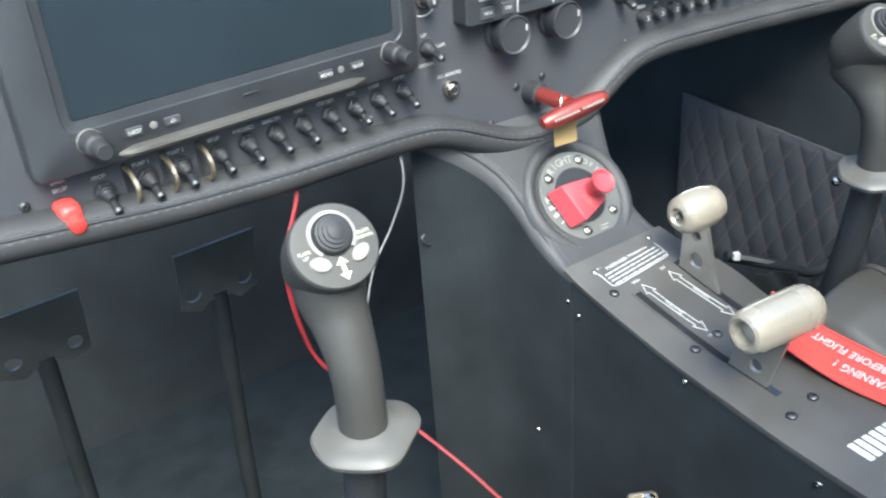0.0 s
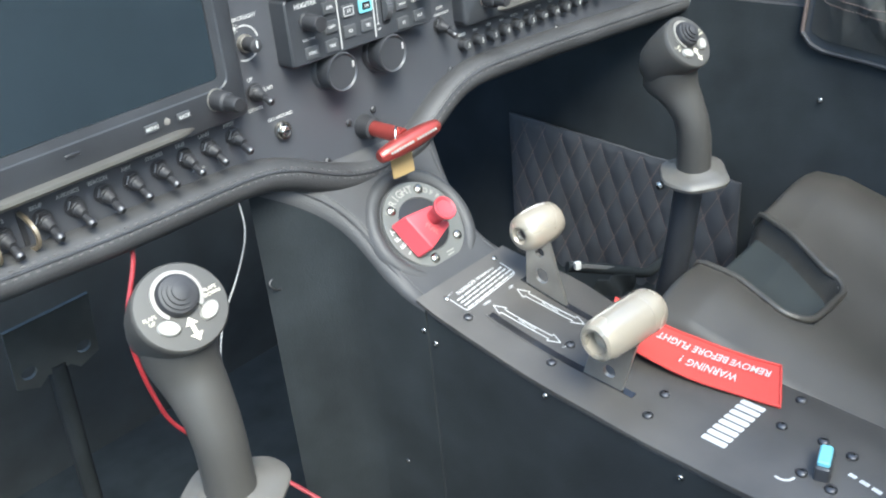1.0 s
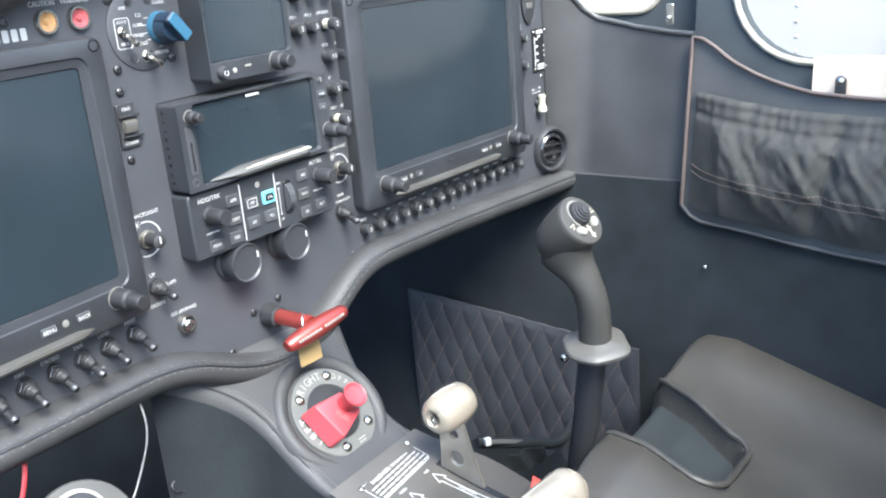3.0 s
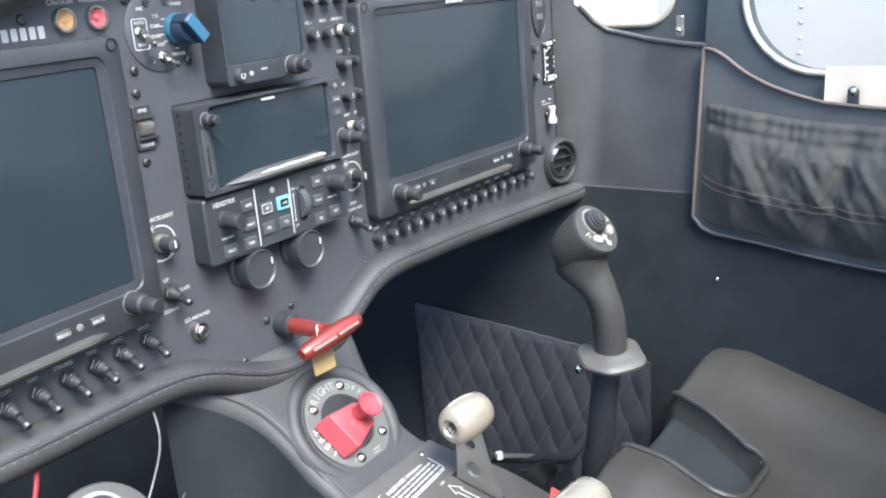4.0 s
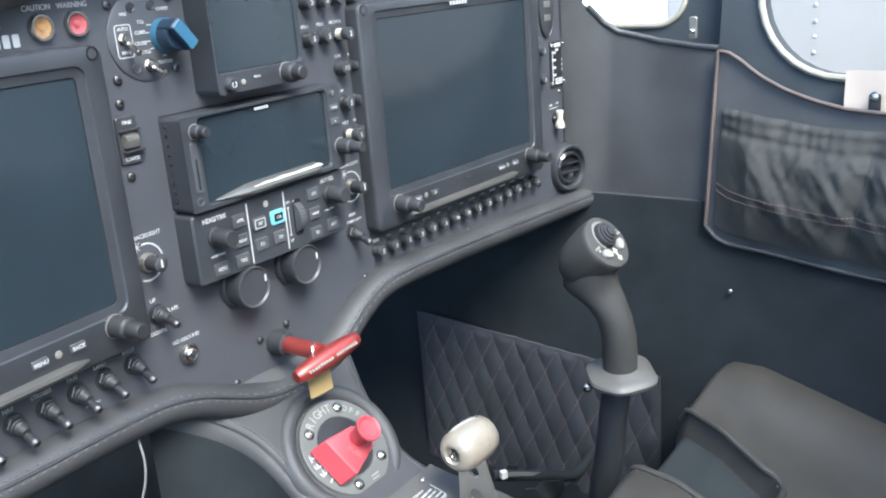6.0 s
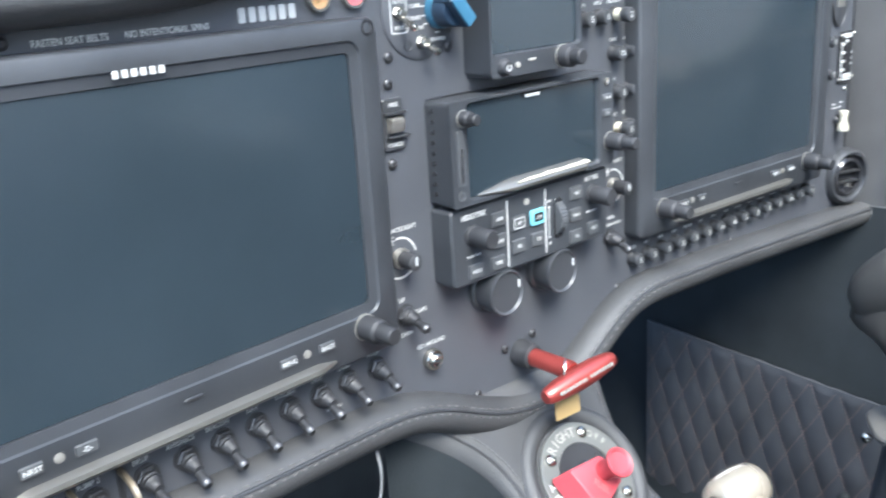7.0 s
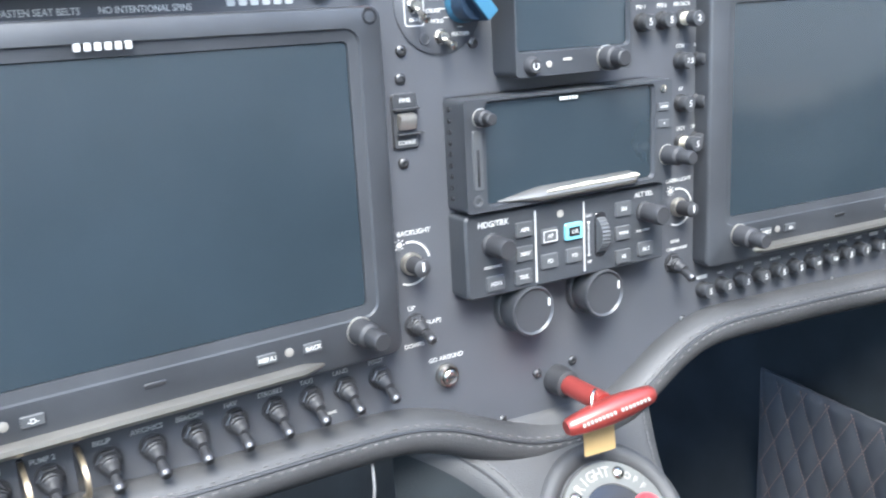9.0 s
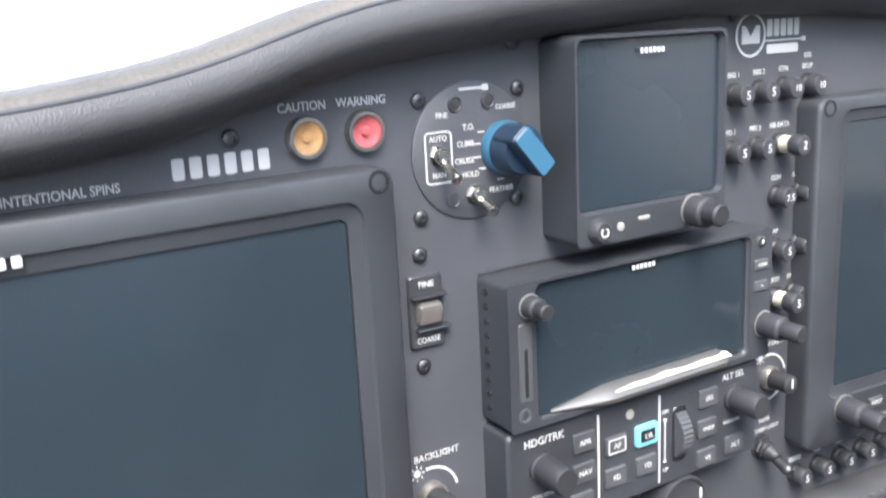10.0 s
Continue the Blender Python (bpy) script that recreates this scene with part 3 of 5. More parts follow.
for _x, _y, _b in ((0.0724, -0.1994, 0), (0.0981, -0.1974, 0), (0.0703, -0.2796, 0), (0.0962, -0.2770, 0), (0.1439, -0.3511, 0), (0.1116, -0.3526, 0),
                   (0.1124, -0.3792, 0), (0.1094, -0.3978, 0), (0.0779, -0.3800, 0), (0.0744, -0.3990, 0), (0.0657, -0.1278, 0), (0.0683, -0.1044, 1), (0.1335, -0.0975, 1)):
    screw(on_console(_x, _y), bool(_b), 1.15 if not _b else 0.8)
for _y, _z in ((-0.0955, 0.460), (-0.107, 0.452), (-0.210, 0.4485), (-0.318, 0.4360), (0.0, 0.448), (0.005, 0.385), (0.01, 0.32), (-0.062, 0.315)):
    screw(pose(left_x(min(_y, -0.05)) + 0.001, _y, _z, 0, 0, -90), True, 0.85)
for _x, _z in ((0.001, 0.784), (0.0, 0.74), (0.0041, 0.8412), (0.0480, 0.8426), (0.0025, 0.7981), (0.0464, 0.7998), (0.1666, 0.8652), (0.0466, 0.8599),
               (-0.0676, 0.8352), (0.203, 0.609), (0.056, 0.577), (0.0826, 0.6002), (0.1095, 0.6026), (0.3463, 0.6105), (0.469, 0.626), (-0.288, 0.628)):
    screw(on_panel(_x, _z), False, 0.95)

# ---- fuel selector ----
FUEL = pose(0.099, -0.0545, 0.5185, -41.3, 0, 0)
fuel = thing("fuel_selector", FUEL, "red fuel selector handle on a round dark metal plate", "fuel selector")
part("cowl", lathe([(0.0540, -0.010), (0.0522, -0.003), (0.0495, 0.0012), (0.0465, 0.0030), (0.0436, 0.0030), (0.0412, 0.0018), (0.0390, 0.0), (0.0375, -0.004)], 56, cap0=False, cap1=False), M_LEATHER, fuel, "padded leather rim")
part("plate", lathe([(0.0372, 0.0), (0.0372, 0.0018), (0.0366, 0.0024), (0.0235, 0.0024), (0.0230, 0.0018), (0.0230, 0.0008)], 40), M_PLATE, fuel, "dark metal plate")
part("well", lathe([(0.0232, 0.0011), (0.0230, 0.0016), (0.011, 0.0017)], 32), M_GLOSS, fuel, "black centre disc")
part("spindle", lathe([(0.0105, 0.001), (0.0105, 0.006), (0.0095, 0.008), (0.006, 0.009)], 20), M_STEEL, fuel, "steel spindle")
for _a in (63, 136, -44, -110):
    _o = new("screw", SCREW_BRIGHT)
    _o.parent = fuel
    _o.matrix_basis = pose(0.0302 * math.cos(radians(_a)), -0.0024, 0.0302 * math.sin(radians(_a))) @ Matrix.Scale(1.35, 4)
for _word, _mid, _step, _sz in (("RIGHT", 101, 11, 0.0112), ("OFF", 40, 11, 0.0080), ("LEFT", 188, 12, 0.0105)):
    for _i, _c in enumerate(_word):
        _a = _mid + (len(_word) - 1) / 2 * _step - _i * _step
        text(_c, _sz, pose(0.0302 * math.cos(radians(_a)), -0.0024, 0.0302 * math.sin(radians(_a))) @ pose(0, 0, 0, 0, -(_a - 90), 0), fuel, M_BUTTON if _word != "LEFT" else M_WHITE)
bars("small_print", [(0.0075, -0.0290, 0.008, 0.0010), (0.0065, -0.0315, 0.007, 0.0010)], M_BUTTON, fuel, pose(0, -0.0024, 0))


def wedge_ring(d, grow, lean):
    """The handle's outline at depth d: wide at its free end, narrow at the spindle."""
    corners = [(-0.0262 + lean, 0.0105), (-0.0200 + lean, -0.0225), (0.0105, -0.0120), (0.0050, 0.0085)]
    cx, cz = sum(c[0] for c in corners) / 4, sum(c[1] for c in corners) / 4
    out = []
    for i, (x, z) in enumerate(corners):
        for j in (i - 1, (i + 1) % 4):
            v = Vector((corners[j][0] - x, 0, corners[j][1] - z)).normalized() * 0.0016
            out.append(Vector((cx + (x + v.x - cx) * grow, -d, cz + (z + v.z - cz) * grow)))
    return out


_h = loft([wedge_ring(0.0036, 0.97, -0.0050), wedge_ring(0.0046, 1.0, -0.0050), wedge_ring(0.0158, 1.0, 0.0008), wedge_ring(0.0172, 0.97, 0.0010), wedge_ring(0.0178, 0.90, 0.0015)])
part("handle", _h, M_RED, fuel, "red wedge-shaped handle")
_k = pose(0.0000, 0, -0.0010)
part("lock_knob", lathe([(0.0066, 0.014), (0.0062, 0.0235), (0.0068, 0.0275), (0.0086, 0.0310), (0.0097, 0.0330), (0.0098, 0.0348), (0.0091, 0.0357), (0.0080, 0.0352), (0.0070, 0.0338), (0.0040, 0.0334)], 28, m=_k), M_RED, fuel, "round red lock knob")

text("FUEL", 0.0075, pose(-0.0085, -0.0178, -0.0085) @ pose(0, 0, 0, 0, 58, 0), fuel, M_REDPRINT)
part("lock_pin", lathe([(0.0016, 0.0), (0.0016, 0.0012), (0.0008, 0.0016)], 10), M_STEEL, fuel, "small steel pin", m=pose(0.0002, -0.0260, -0.0072, 90, 0, 0))

# ---- red pull handle and its tag ----
tee = thing("pull_handle", Matrix(), "red anodised T-shaped pull handle on the panel", "pull handle")
part("collar", lathe([(0.0095, 0), (0.0095, 0.004), (0.0085, 0.006), (0.0085, 0.012), (0.007, 0.013)], 22, m=pose(0.097, 0, 0.593)), M_RUBBER, tee, "black collar")
part("rod", lathe([(0.0062, 0.006), (0.0062, 0.044), (0.0058, 0.046)], 18, m=pose(0.097, 0, 0.593)), M_REDANO, tee)
_a, _b = Vector((0.0672, -0.0485, 0.5865)), Vector((0.1262, -0.0545, 0.5945))
_pts = [_a + (_b - _a) * t for t in (0, 0.03, 0.12, 0.3, 0.5, 0.7, 0.88, 0.97, 1)]
part("grip_bar", tube(_pts, [0.0040, 0.0052, 0.0062, 0.0074, 0.0079, 0.0074, 0.0062, 0.0052, 0.0040], 18), M_REDANO, tee)
_dir = (_b - _a).normalized()
_bar = Matrix.Translation((_a + _b) / 2) @ pose(0, 0, 0, -24, -math.degrees(math.asin(_dir.z)), math.degrees(math.atan2(_dir.y, _dir.x)))
bars("grip_print", [(-0.0225 + 0.0026 * i, -0.0012, 0.0016, 0.0022) for i in range(18) if i != 9], M_BUTTON, tee, _bar @ pose(0, -0.0076, 0))
part("pin_ring", tube([Vector((0.0895 + 0.0055 * math.cos(t), -0.046 + 0.004 * math.cos(t), 0.5945 + 0.0085 * math.sin(t))) for t in [2 * math.pi * i / 18 for i in range(19)]], 0.0008, 6), M_STEEL, tee, "thin steel ring")
solo("tag", loft([rrect(0.022, 0.017, 0.001, 0), rrect(0.022, 0.017, 0.001, -0.0006)]), M_TAG, "small yellow paper tag hanging below the red handle", "tag",
     m=pose(0.0975, -0.0400, 0.5680, -6, 0, -4))

# ---- levers ----


def plate(outer, holes, t):
    """A plate across y and z with round holes, t thick in x."""
    bm = bmesh.new()
    edges = []
    for ring in [outer] + [[(c[0] + r * math.cos(2 * math.pi * i / 18), c[1] + r * math.sin(2 * math.pi * i / 18)) for i in range(18)] for c, r in holes]:
        vs = [bm.verts.new((0, y, z)) for y, z in ring]
        edges += [bm.edges.new((vs[i], vs[(i + 1) % len(vs)])) for i in range(len(vs))]
    bmesh.ops.triangle_fill(bm, use_beauty=True, edges=edges)
    r = bmesh.ops.extrude_face_region(bm, geom=bm.faces[:])
    for v in r["geom"]:
        if isinstance(v, bmesh.types.BMVert):
            v.co.x += t
    return bm


throttle = thing("throttle_lever", pose(0.0800, -0.240, 0.452), "satin metal throttle lever with a pearl-white cylindrical knob", "lever")
part("blade", plate([(-0.012, -0.002), (0.020, -0.002), (0.014, 0.020), (0.002, 0.058), (-0.022, 0.062), (-0.026, 0.050)], [((-0.003, 0.0140), 0.0050), ((-0.010, 0.036), 0.0045)], 0.003), M_SATIN, throttle, "flat drilled metal blade")
_kp = [(0.0085, -0.0300), (0.0125, -0.0290), (0.0150, -0.0250), (0.0158, -0.0190), (0.0156, -0.0125), (0.0152, -0.0122), (0.0156, -0.0118), (0.0158, 0.0), (0.0155, 0.014), (0.0145, 0.024), (0.0128, 0.0295), (0.0105, 0.0308), (0.0082, 0.0300), (0.0076, 0.0220), (0.005, 0.0215)]
part("knob", lathe(_kp, 32, m=pose(-0.002, -0.0165, 0.0585, 0, 0, -96)), M_PEARL, throttle, "pearl-white knob with a bored end")

prop = thing("friction_lever", pose(0.1330, -0.150, 0.463), "satin metal lever with a pearl-white rounded knob", "lever")
part("blade", plate([(-0.020, -0.002), (0.020, 0.002), (0.0185, 0.030), (0.018, 0.062), (-0.001, 0.062), (-0.010, 0.030)], [((0.004, 0.022), 0.0066), ((0.005, 0.042), 0.0042)], 0.003), M_SATIN, prop, "flat drilled metal blade")
_kp = [(0.004, -0.0235), (0.0095, -0.0225), (0.0140, -0.0180), (0.0158, -0.0100), (0.0162, 0.0), (0.0156, 0.0080), (0.0138, 0.0150), (0.0105, 0.0185), (0.0070, 0.0190), (0.0055, 0.0165), (0.003, 0.0160)]
part("knob", lathe(_kp, 32, m=pose(0.003, 0.010, 0.0615, 0, 0, -93)), M_PEARL, prop, "pearl-white rounded knob")
part("screw", lathe([(0.0042, 0.0160), (0.0042, 0.0178), (0.0022, 0.0182), (0.002, 0.0172)], 14, m=pose(0.003, 0.010, 0.0615, 0, 0, -93)), M_STEEL, prop, "steel screw in the knob's end")

# ---- warning ribbon ----


def ribbon_point(u, v):
    p = Vector((0.1090, -0.2200)).lerp(Vector((0.1275, -0.3440)), u) + Vector((0.0430, 0.0190)) * v
    z = tops(p.y) + 0.0030 + 0.012 * (1 - u) ** 2 + 0.0015 * math.sin(u * 9 + v * 2) * (1 - u)
    return (p.x, p.y, z)


ribbon = thing("warning_ribbon", Matrix(), "red fabric warning streamer with white lettering, lying on the console", "streamer")
part("strip", sheet(ribbon_point, 30, 10, 0.0012), M_RIBBON, ribbon)


def on_ribbon(u, v):
    o, a, b = Vector(ribbon_point(u, v)), Vector(ribbon_point(u + 0.01, v)), Vector(ribbon_point(u, v + 0.01))
    x, z = (b - o).normalized(), (a - o).normalized()
    x = -(a - o).normalized()
    z = -(b - o).normalized()
    z = (z - x * z.dot(x)).normalized()
    y = z.cross(x)
    return Matrix.Translation(o + (-y) * 0.0008) @ Matrix((x, y, z)).transposed().to_4x4()


text("WARNING", 0.0145, on_ribbon(0.622, 0.36), ribbon, wide=0.64)
text("!", 0.0145, on_ribbon(0.445, 0.36), ribbon, wide=0.7)
for _word, _u in (("REMOVE", 0.833), ("BEFORE", 0.605), ("FLIGHT", 0.385)):
    text(_word, 0.0138, on_ribbon(_u, 0.71), ribbon, wide=0.68)
part("hem", tube([Vector(ribbon_point(u, v)) + Vector((0, 0, 0.0004)) for u, v in [(i / 12, 0) for i in range(13)] + [(1, i / 6) for i in range(1, 7)] + [(1 - i / 12, 1) for i in range(1, 13)]], 0.0010, 6), M_RIBBON, ribbon)

blue_sw = thing("blue_switch", on_console(0.0880, -0.389, 75), "small rocker switch with a pale blue cap on the console", "switch")
part("body", slab(0.0095, 0.0215, 0.010, 0.002, 0.001), M_PLASTIC, blue_sw)
part("cap", slab(0.0075, 0.0175, 0.0035, 0.0018, 0.001, y0=0.0098), M_CYAN, blue_sw, "pale blue cap")


# ---- control sticks ----
def make_stick(m, pale, label):
    st = thing("control_stick", m, label, "control stick", "control sticks")
    rings = []
    for z, cy, hx, hy in ((-0.002, -0.002, 0.0142, 0.0150), (0.015, -0.003, 0.0138, 0.0148), (0.034, -0.003, 0.0140, 0.0145), (0.050, 0.0, 0.0148, 0.0146), (0.060, 0.0055, 0.0158, 0.0166),
                          (0.067, 0.0110, 0.0168, 0.0204), (0.0715, 0.0160, 0.0176, 0.0236), (0.0765, 0.0192, 0.0186, 0.0246), (0.082, 0.0192, 0.0196, 0.0232), (0.092, 0.0165, 0.0200, 0.0200), (0.100, 0.0130, 0.0190, 0.0160)):
        rings.append([Vector((hx * math.cos(2 * math.pi * i / 28), cy + hy * math.sin(2 * math.pi * i / 28), z)) for i in range(28)])
    bm = loft(rings)
    n, hc = Vector((0, -0.78, 0.63)), Vector((0, 0.0135, 0.1075))
    ex, ez = Vector((1, 0, 0)), Vector((0, 0.63, 0.78))
    loops = []
    for t, rx, rz, dz in ((-0.0330, 0.010, 0.010, -0.003), (-0.0300, 0.0160, 0.0155, -0.0025), (-0.0230, 0.0205, 0.0195, -0.0015), (-0.012, 0.0228, 0.0215, -0.0005), (0.0, 0.0240, 0.0226, 0), (0.010, 0.0245, 0.0232, 0), (0.0137, 0.0243, 0.0230, 0), (0.0147, 0.0234, 0.0221, 0), (0.015, 0.020, 0.019, 0)):
        loops.append([hc + n * t + ex * (rx * math.cos(2 * math.pi * i / 32)) + ez * (dz + rz * math.sin(2 * math.pi * i / 32)) for i in range(32)])
    loft(loops, bm=bm)
    part("grip", bm, M_GRIP, st, "dark grey moulded grip")
    face = Matrix.Translation(hc + n * 0.015) @ Matrix((ex, -n, ez)).transposed().to_4x4()
    part("crescent", arc(0.0132, 0.0022, -45, 225, 0.0012, 22, 0, 0.0055), M_GRIPFACE, st, "pale crescent round the thumb hat", m=face)
    part("thumb_hat", lathe([(0.0108, 0.0), (0.0108, 0.003), (0.0098, 0.0048), (0.0085, 0.0052), (0.0085, 0.0066), (0.0066, 0.0070), (0.0066, 0.0084), (0.0046, 0.0088), (0.0046, 0.0100), (0.0024, 0.0108)], 26, m=pose(0, 0, 0.0055)), M_RUBBER, st, "ridged black thumb hat", m=face)
    for sx, tilt in ((-1, 28), (1, -28)):
        bm = loft([[Vector((r * 1.25 * math.cos(a), -d, r * 0.85 * math.sin(a))) for a in [2 * math.pi * i / 20 for i in range(20)]] for r, d in ((0.0046, 0.0), (0.0046, 0.0014), (0.0040, 0.0022), (0.002, 0.0024))])
        part("button", bm, M_BUTTON, st, "pale oval button", m=face @ pose(0.0112 * sx, 0, -0.0075, 0, tilt, 0))
    bm = bmesh.new()
    for pts in (((-0.0034, -0.0102), (0.0034, -0.0102), (0, -0.0062)), ((-0.0034, -0.0150), (0, -0.0190), (0.0034, -0.0150))):
        vs = [bm.verts.new((x, -0.0004, z)) for x, z in pts]
        bm.faces.new(vs)
        vs = [bm.verts.new((x, 0, z)) for x, z in pts]
        bm.faces.new(vs[::-1])
    slab(0.0022, 0.0050, 0.0004, 0.0003, 0.0001, 0, -0.0126, bm=bm, n=3)
    part("arrow_mark", bm, M_CREAM, st, m=face)
    text("FLAPS\nUP", 0.0034, face @ pose(-0.0172, 0, -0.0008, 0, 0, 0), st, M_CREAM)
    text("FLAPS\nDOWN", 0.0034, face @ pose(0.0168, 0, 0.0012, 0, 0, 0), st, M_CREAM)
    col = [(0.0165, 0.006), (0.0185, 0.0045), (0.024, 0.003), (0.0305, 0.001), (0.0318, -0.001), (0.0310, -0.004), (0.018, -0.007)]
    rings = []
    for r, z in col:
        rings.append([Vector((r * 1.02 * math.cos(a) * (1 + 0.05 * math.cos(3 * a)), r * (0.90 + 0.10 * math.cos(4 * a)) * math.sin(a) - 0.003 * (r / 0.03), z - 0.002 + 0.10 * (r - 0.016) * math.sin(a))) for a in [2 * math.pi * i / 36 for i in range(36)]])
    part("collar", loft(rings), M_GRIPCOLLAR, st, "pale grey collar at the foot of the grip")
    part("pole", tube([(0, 0, -0.004), (0, 0.012, -0.08), (0, 0.03, -0.17), (0, 0.04, -0.26), (0, 0.045, -0.498)], 0.0125, 16), M_PLASTIC, st, "black pole")
    return st


M_GRIPCOLLAR = material("grip_collar", (0.085, 0.080, 0.071), 0.45, mottle=0.1)
left_stick = make_stick(pose(-0.1725, -0.1640, 0.502, 0, 0, -4), False, "dark grey control stick grip with thumb hat and pale collar")
right_stick = make_stick(pose(0.3185, -0.1700, 0.511, 0, -5, 0), True, "dark grey control stick grip before the quilted side panel")


# ---- right seat ----
SX0, SX1, SY0, SY1 = 0.174, 0.560, -0.80, -0.166


def seat_height(x, y):
    fx = min((x - SX0) / 0.035, (SX1 - x) / 0.04, 1)
    front = -0.172 + 0.006 * math.cos((x - 0.36) * 16)
    fy = min((front - y) / 0.03, 1)
    if fx <= 0 or fy <= 0:
        e = 0.0
    else:
        e = math.sqrt(max(0, 1 - (1 - fx) ** 2)) * math.sqrt(max(0, 1 - (1 - fy) ** 2))
    z = 0.27 + 0.162 * e
    crown = 0.012 * math.exp(-((x - 0.25) / 0.05) ** 2) + 0.016 * math.exp(-((x - 0.49) / 0.05) ** 2)
    z += crown * e - e * min(0.075, 0.30 * max(0, -0.235 - y))
    return z


def notch_depth(x, y):
    """How deep the cut-out before the cushion is at a place, 0 to 1."""
    cx = 0.3335 + (y + 0.25) * 0.42
    half = 0.0425 + (y + 0.30) * 0.14
    qx, qy = abs(x - cx) - half + 0.022, -(y + 0.298) + 0.022
    r = (math.hypot(qx, qy) if qx > 0 and qy > 0 else max(qx, qy)) - 0.022
    return max(0.0, min(1.0, -r / 0.010 + 0.5))


def seat_point(u, v):
    x, y = SX0 + (SX1 - SX0) * u, SY1 + (SY0 - SY1) * v ** 1.4
    return (x, y, seat_height(x, y) - 0.030 * notch_depth(x, y))


seat = thing("seat", Matrix(), "grey-brown leather passenger seat cushion with a dark front cut-out", "seat")
part("cushion", sheet(seat_point, 110, 110, -0.01), M_SEAT, seat, "smooth grey-brown leather cushion")
part("base", box(bmesh.new(), (SX0 + 0.02, SY0 + 0.02, 0.0), (SX1 - 0.02, SY1 - 0.03, 0.305), 0.01), M_DARK, seat)


def notch_floor(u, v):
    y = -0.182 - 0.112 * v
    cx, half = 0.3335 + (y + 0.25) * 0.42, 0.0385 + (y + 0.30) * 0.14
    x = cx + half * (2 * u - 1)
    return (x, y, seat_height(x, y) - 0.024 - 0.004 * math.sin(math.pi * u))


part("cut_out_panel", sheet(notch_floor, 30, 30, -0.004), M_MESHFAB, seat, "dark fabric panel in the cut-out")
_u = []


def notch_side(y, side):
    return 0.3335 + (y + 0.25) * 0.42 + side * (0.0455 + (y + 0.30) * 0.14)


for _k in range(13):
    _y = -0.186 - 0.090 * _k / 12
    _u.append((notch_side(_y, -1), _y))
for _side, _a0 in ((-1, 180), (1, 270)):
    _yc = -0.279
    _xc = notch_side(_yc, _side) - _side * 0.022
    for _k in range(9):
        _a = radians(_a0 + 90 * _k / 8)
        _u.append((_xc + 0.022 * math.cos(_a), _yc + 0.022 * math.sin(_a)))
for _k in range(13):
    _y = -0.276 + 0.090 * _k / 12
    _u.append((notch_side(_y, 1), _y))
_u = [(x, y, seat_height(x, y) + 0.0003) for x, y in _u]
part("piping", tube(_u, 0.0032, 8), M_SEAT, seat, "leather piping round the cut-out")


# ---- quilted panel on the right footwell wall ----
def quilt_top(y):
    return 0.4385 + (y - 0.043) * 0.076


def quilt_point(u, v):
    y = 0.174 - 0.312 * u
    z = 0.10 + (quilt_top(y) - 0.10) * v
    a, b = math.pi * (y / 0.028 - z / 0.068), math.pi * (y / 0.028 + z / 0.050)
    puff = (abs(math.sin(a)) * abs(math.sin(b))) ** 0.5
    edge = min(1, u * 40, (1 - u) * 40, (1 - v) * 40)
    return (0.487 - 0.0021 * puff * edge - 0.0015 * noise.noise(Vector((y * 14, z * 14, 1.0))), y, z)


quilt = thing("quilted_panel", Matrix(), "black quilted leather kick panel in the passenger footwell", "quilted panel")
part("quilted_leather", sheet(quilt_point, 170, 170, 0.004), M_QUILT, quilt)
_bm = bmesh.new()
for _fam, _sz in ((-1, 0.068), (1, 0.050)):
    for _k in range(-16, 26):
        _pts = []
        for _i in range(100):
            _z = 0.10 + 0.345 * _i / 100
            _y = 0.028 * (_k - _fam * _z / _sz)
            if -0.136 < _y < 0.172 and _z < quilt_top(_y) - 0.002:
                _pts.append((_i, Vector((0.4866 - 0.0015 * noise.noise(Vector((_y * 14, _z * 14, 1.0))), _y, _z))))
        for (_i, _p), (_j, _q) in zip(_pts, _pts[1:]):
            if _j == _i + 1:
                tube([_p, _p.lerp(_q, 0.62)], 0.00062, 4, _bm)
part("stitching", _bm, M_BROWNTHREAD, quilt, "brown quilting thread", kind="stuff")


# ---- displays ----
def display(name, x0, x1, z0, z1, scr, d, label, r=0.006, lip=0.012):
    """A panel display: bezel with a sunk glass; scr as x0, x1, z0, z1, all on the panel."""
    cx, cz = (x0 + x1) / 2, (z0 + z1) / 2
    t = thing(name, on_panel(cx, cz), label, "display")
    w, h = x1 - x0, z1 - z0
    sx, sz, sw, sh = (scr[0] + scr[1]) / 2 - cx, (scr[2] + scr[3]) / 2 - cz, scr[1] - scr[0], scr[3] - scr[2]
    loops = [rrect(w, h, r, 0.001), rrect(w, h, r, -d + 0.003), rrect(w - lip * 0.12, h - lip * 0.12, r - 0.0008, -d + 0.0008), rrect(w - lip * 0.3, h - lip * 0.3, r - 0.0014, -d),
             rrect(sw + lip, sh + lip, 0.003 + lip * 0.4, -d, sx, sz), rrect(sw + lip * 0.88, sh + lip * 0.88, 0.003 + lip * 0.37, -d + 0.0012, sx, sz), rrect(sw, sh, 0.003, -d + 0.002, sx, sz), rrect(sw, sh, 0.003, -d + 0.004, sx, sz)]
    part("bezel", loft(loops, True, False), M_BEZEL, t, "dark moulded bezel")
    part("glass", slab(sw - 0.0002, sh - 0.0002, 0.0012, 0.003, 0.0003, sx, sz, y0=d - 0.0042), M_SCREEN, t, "dark switched-off screen glass")
    return t, cx, cz


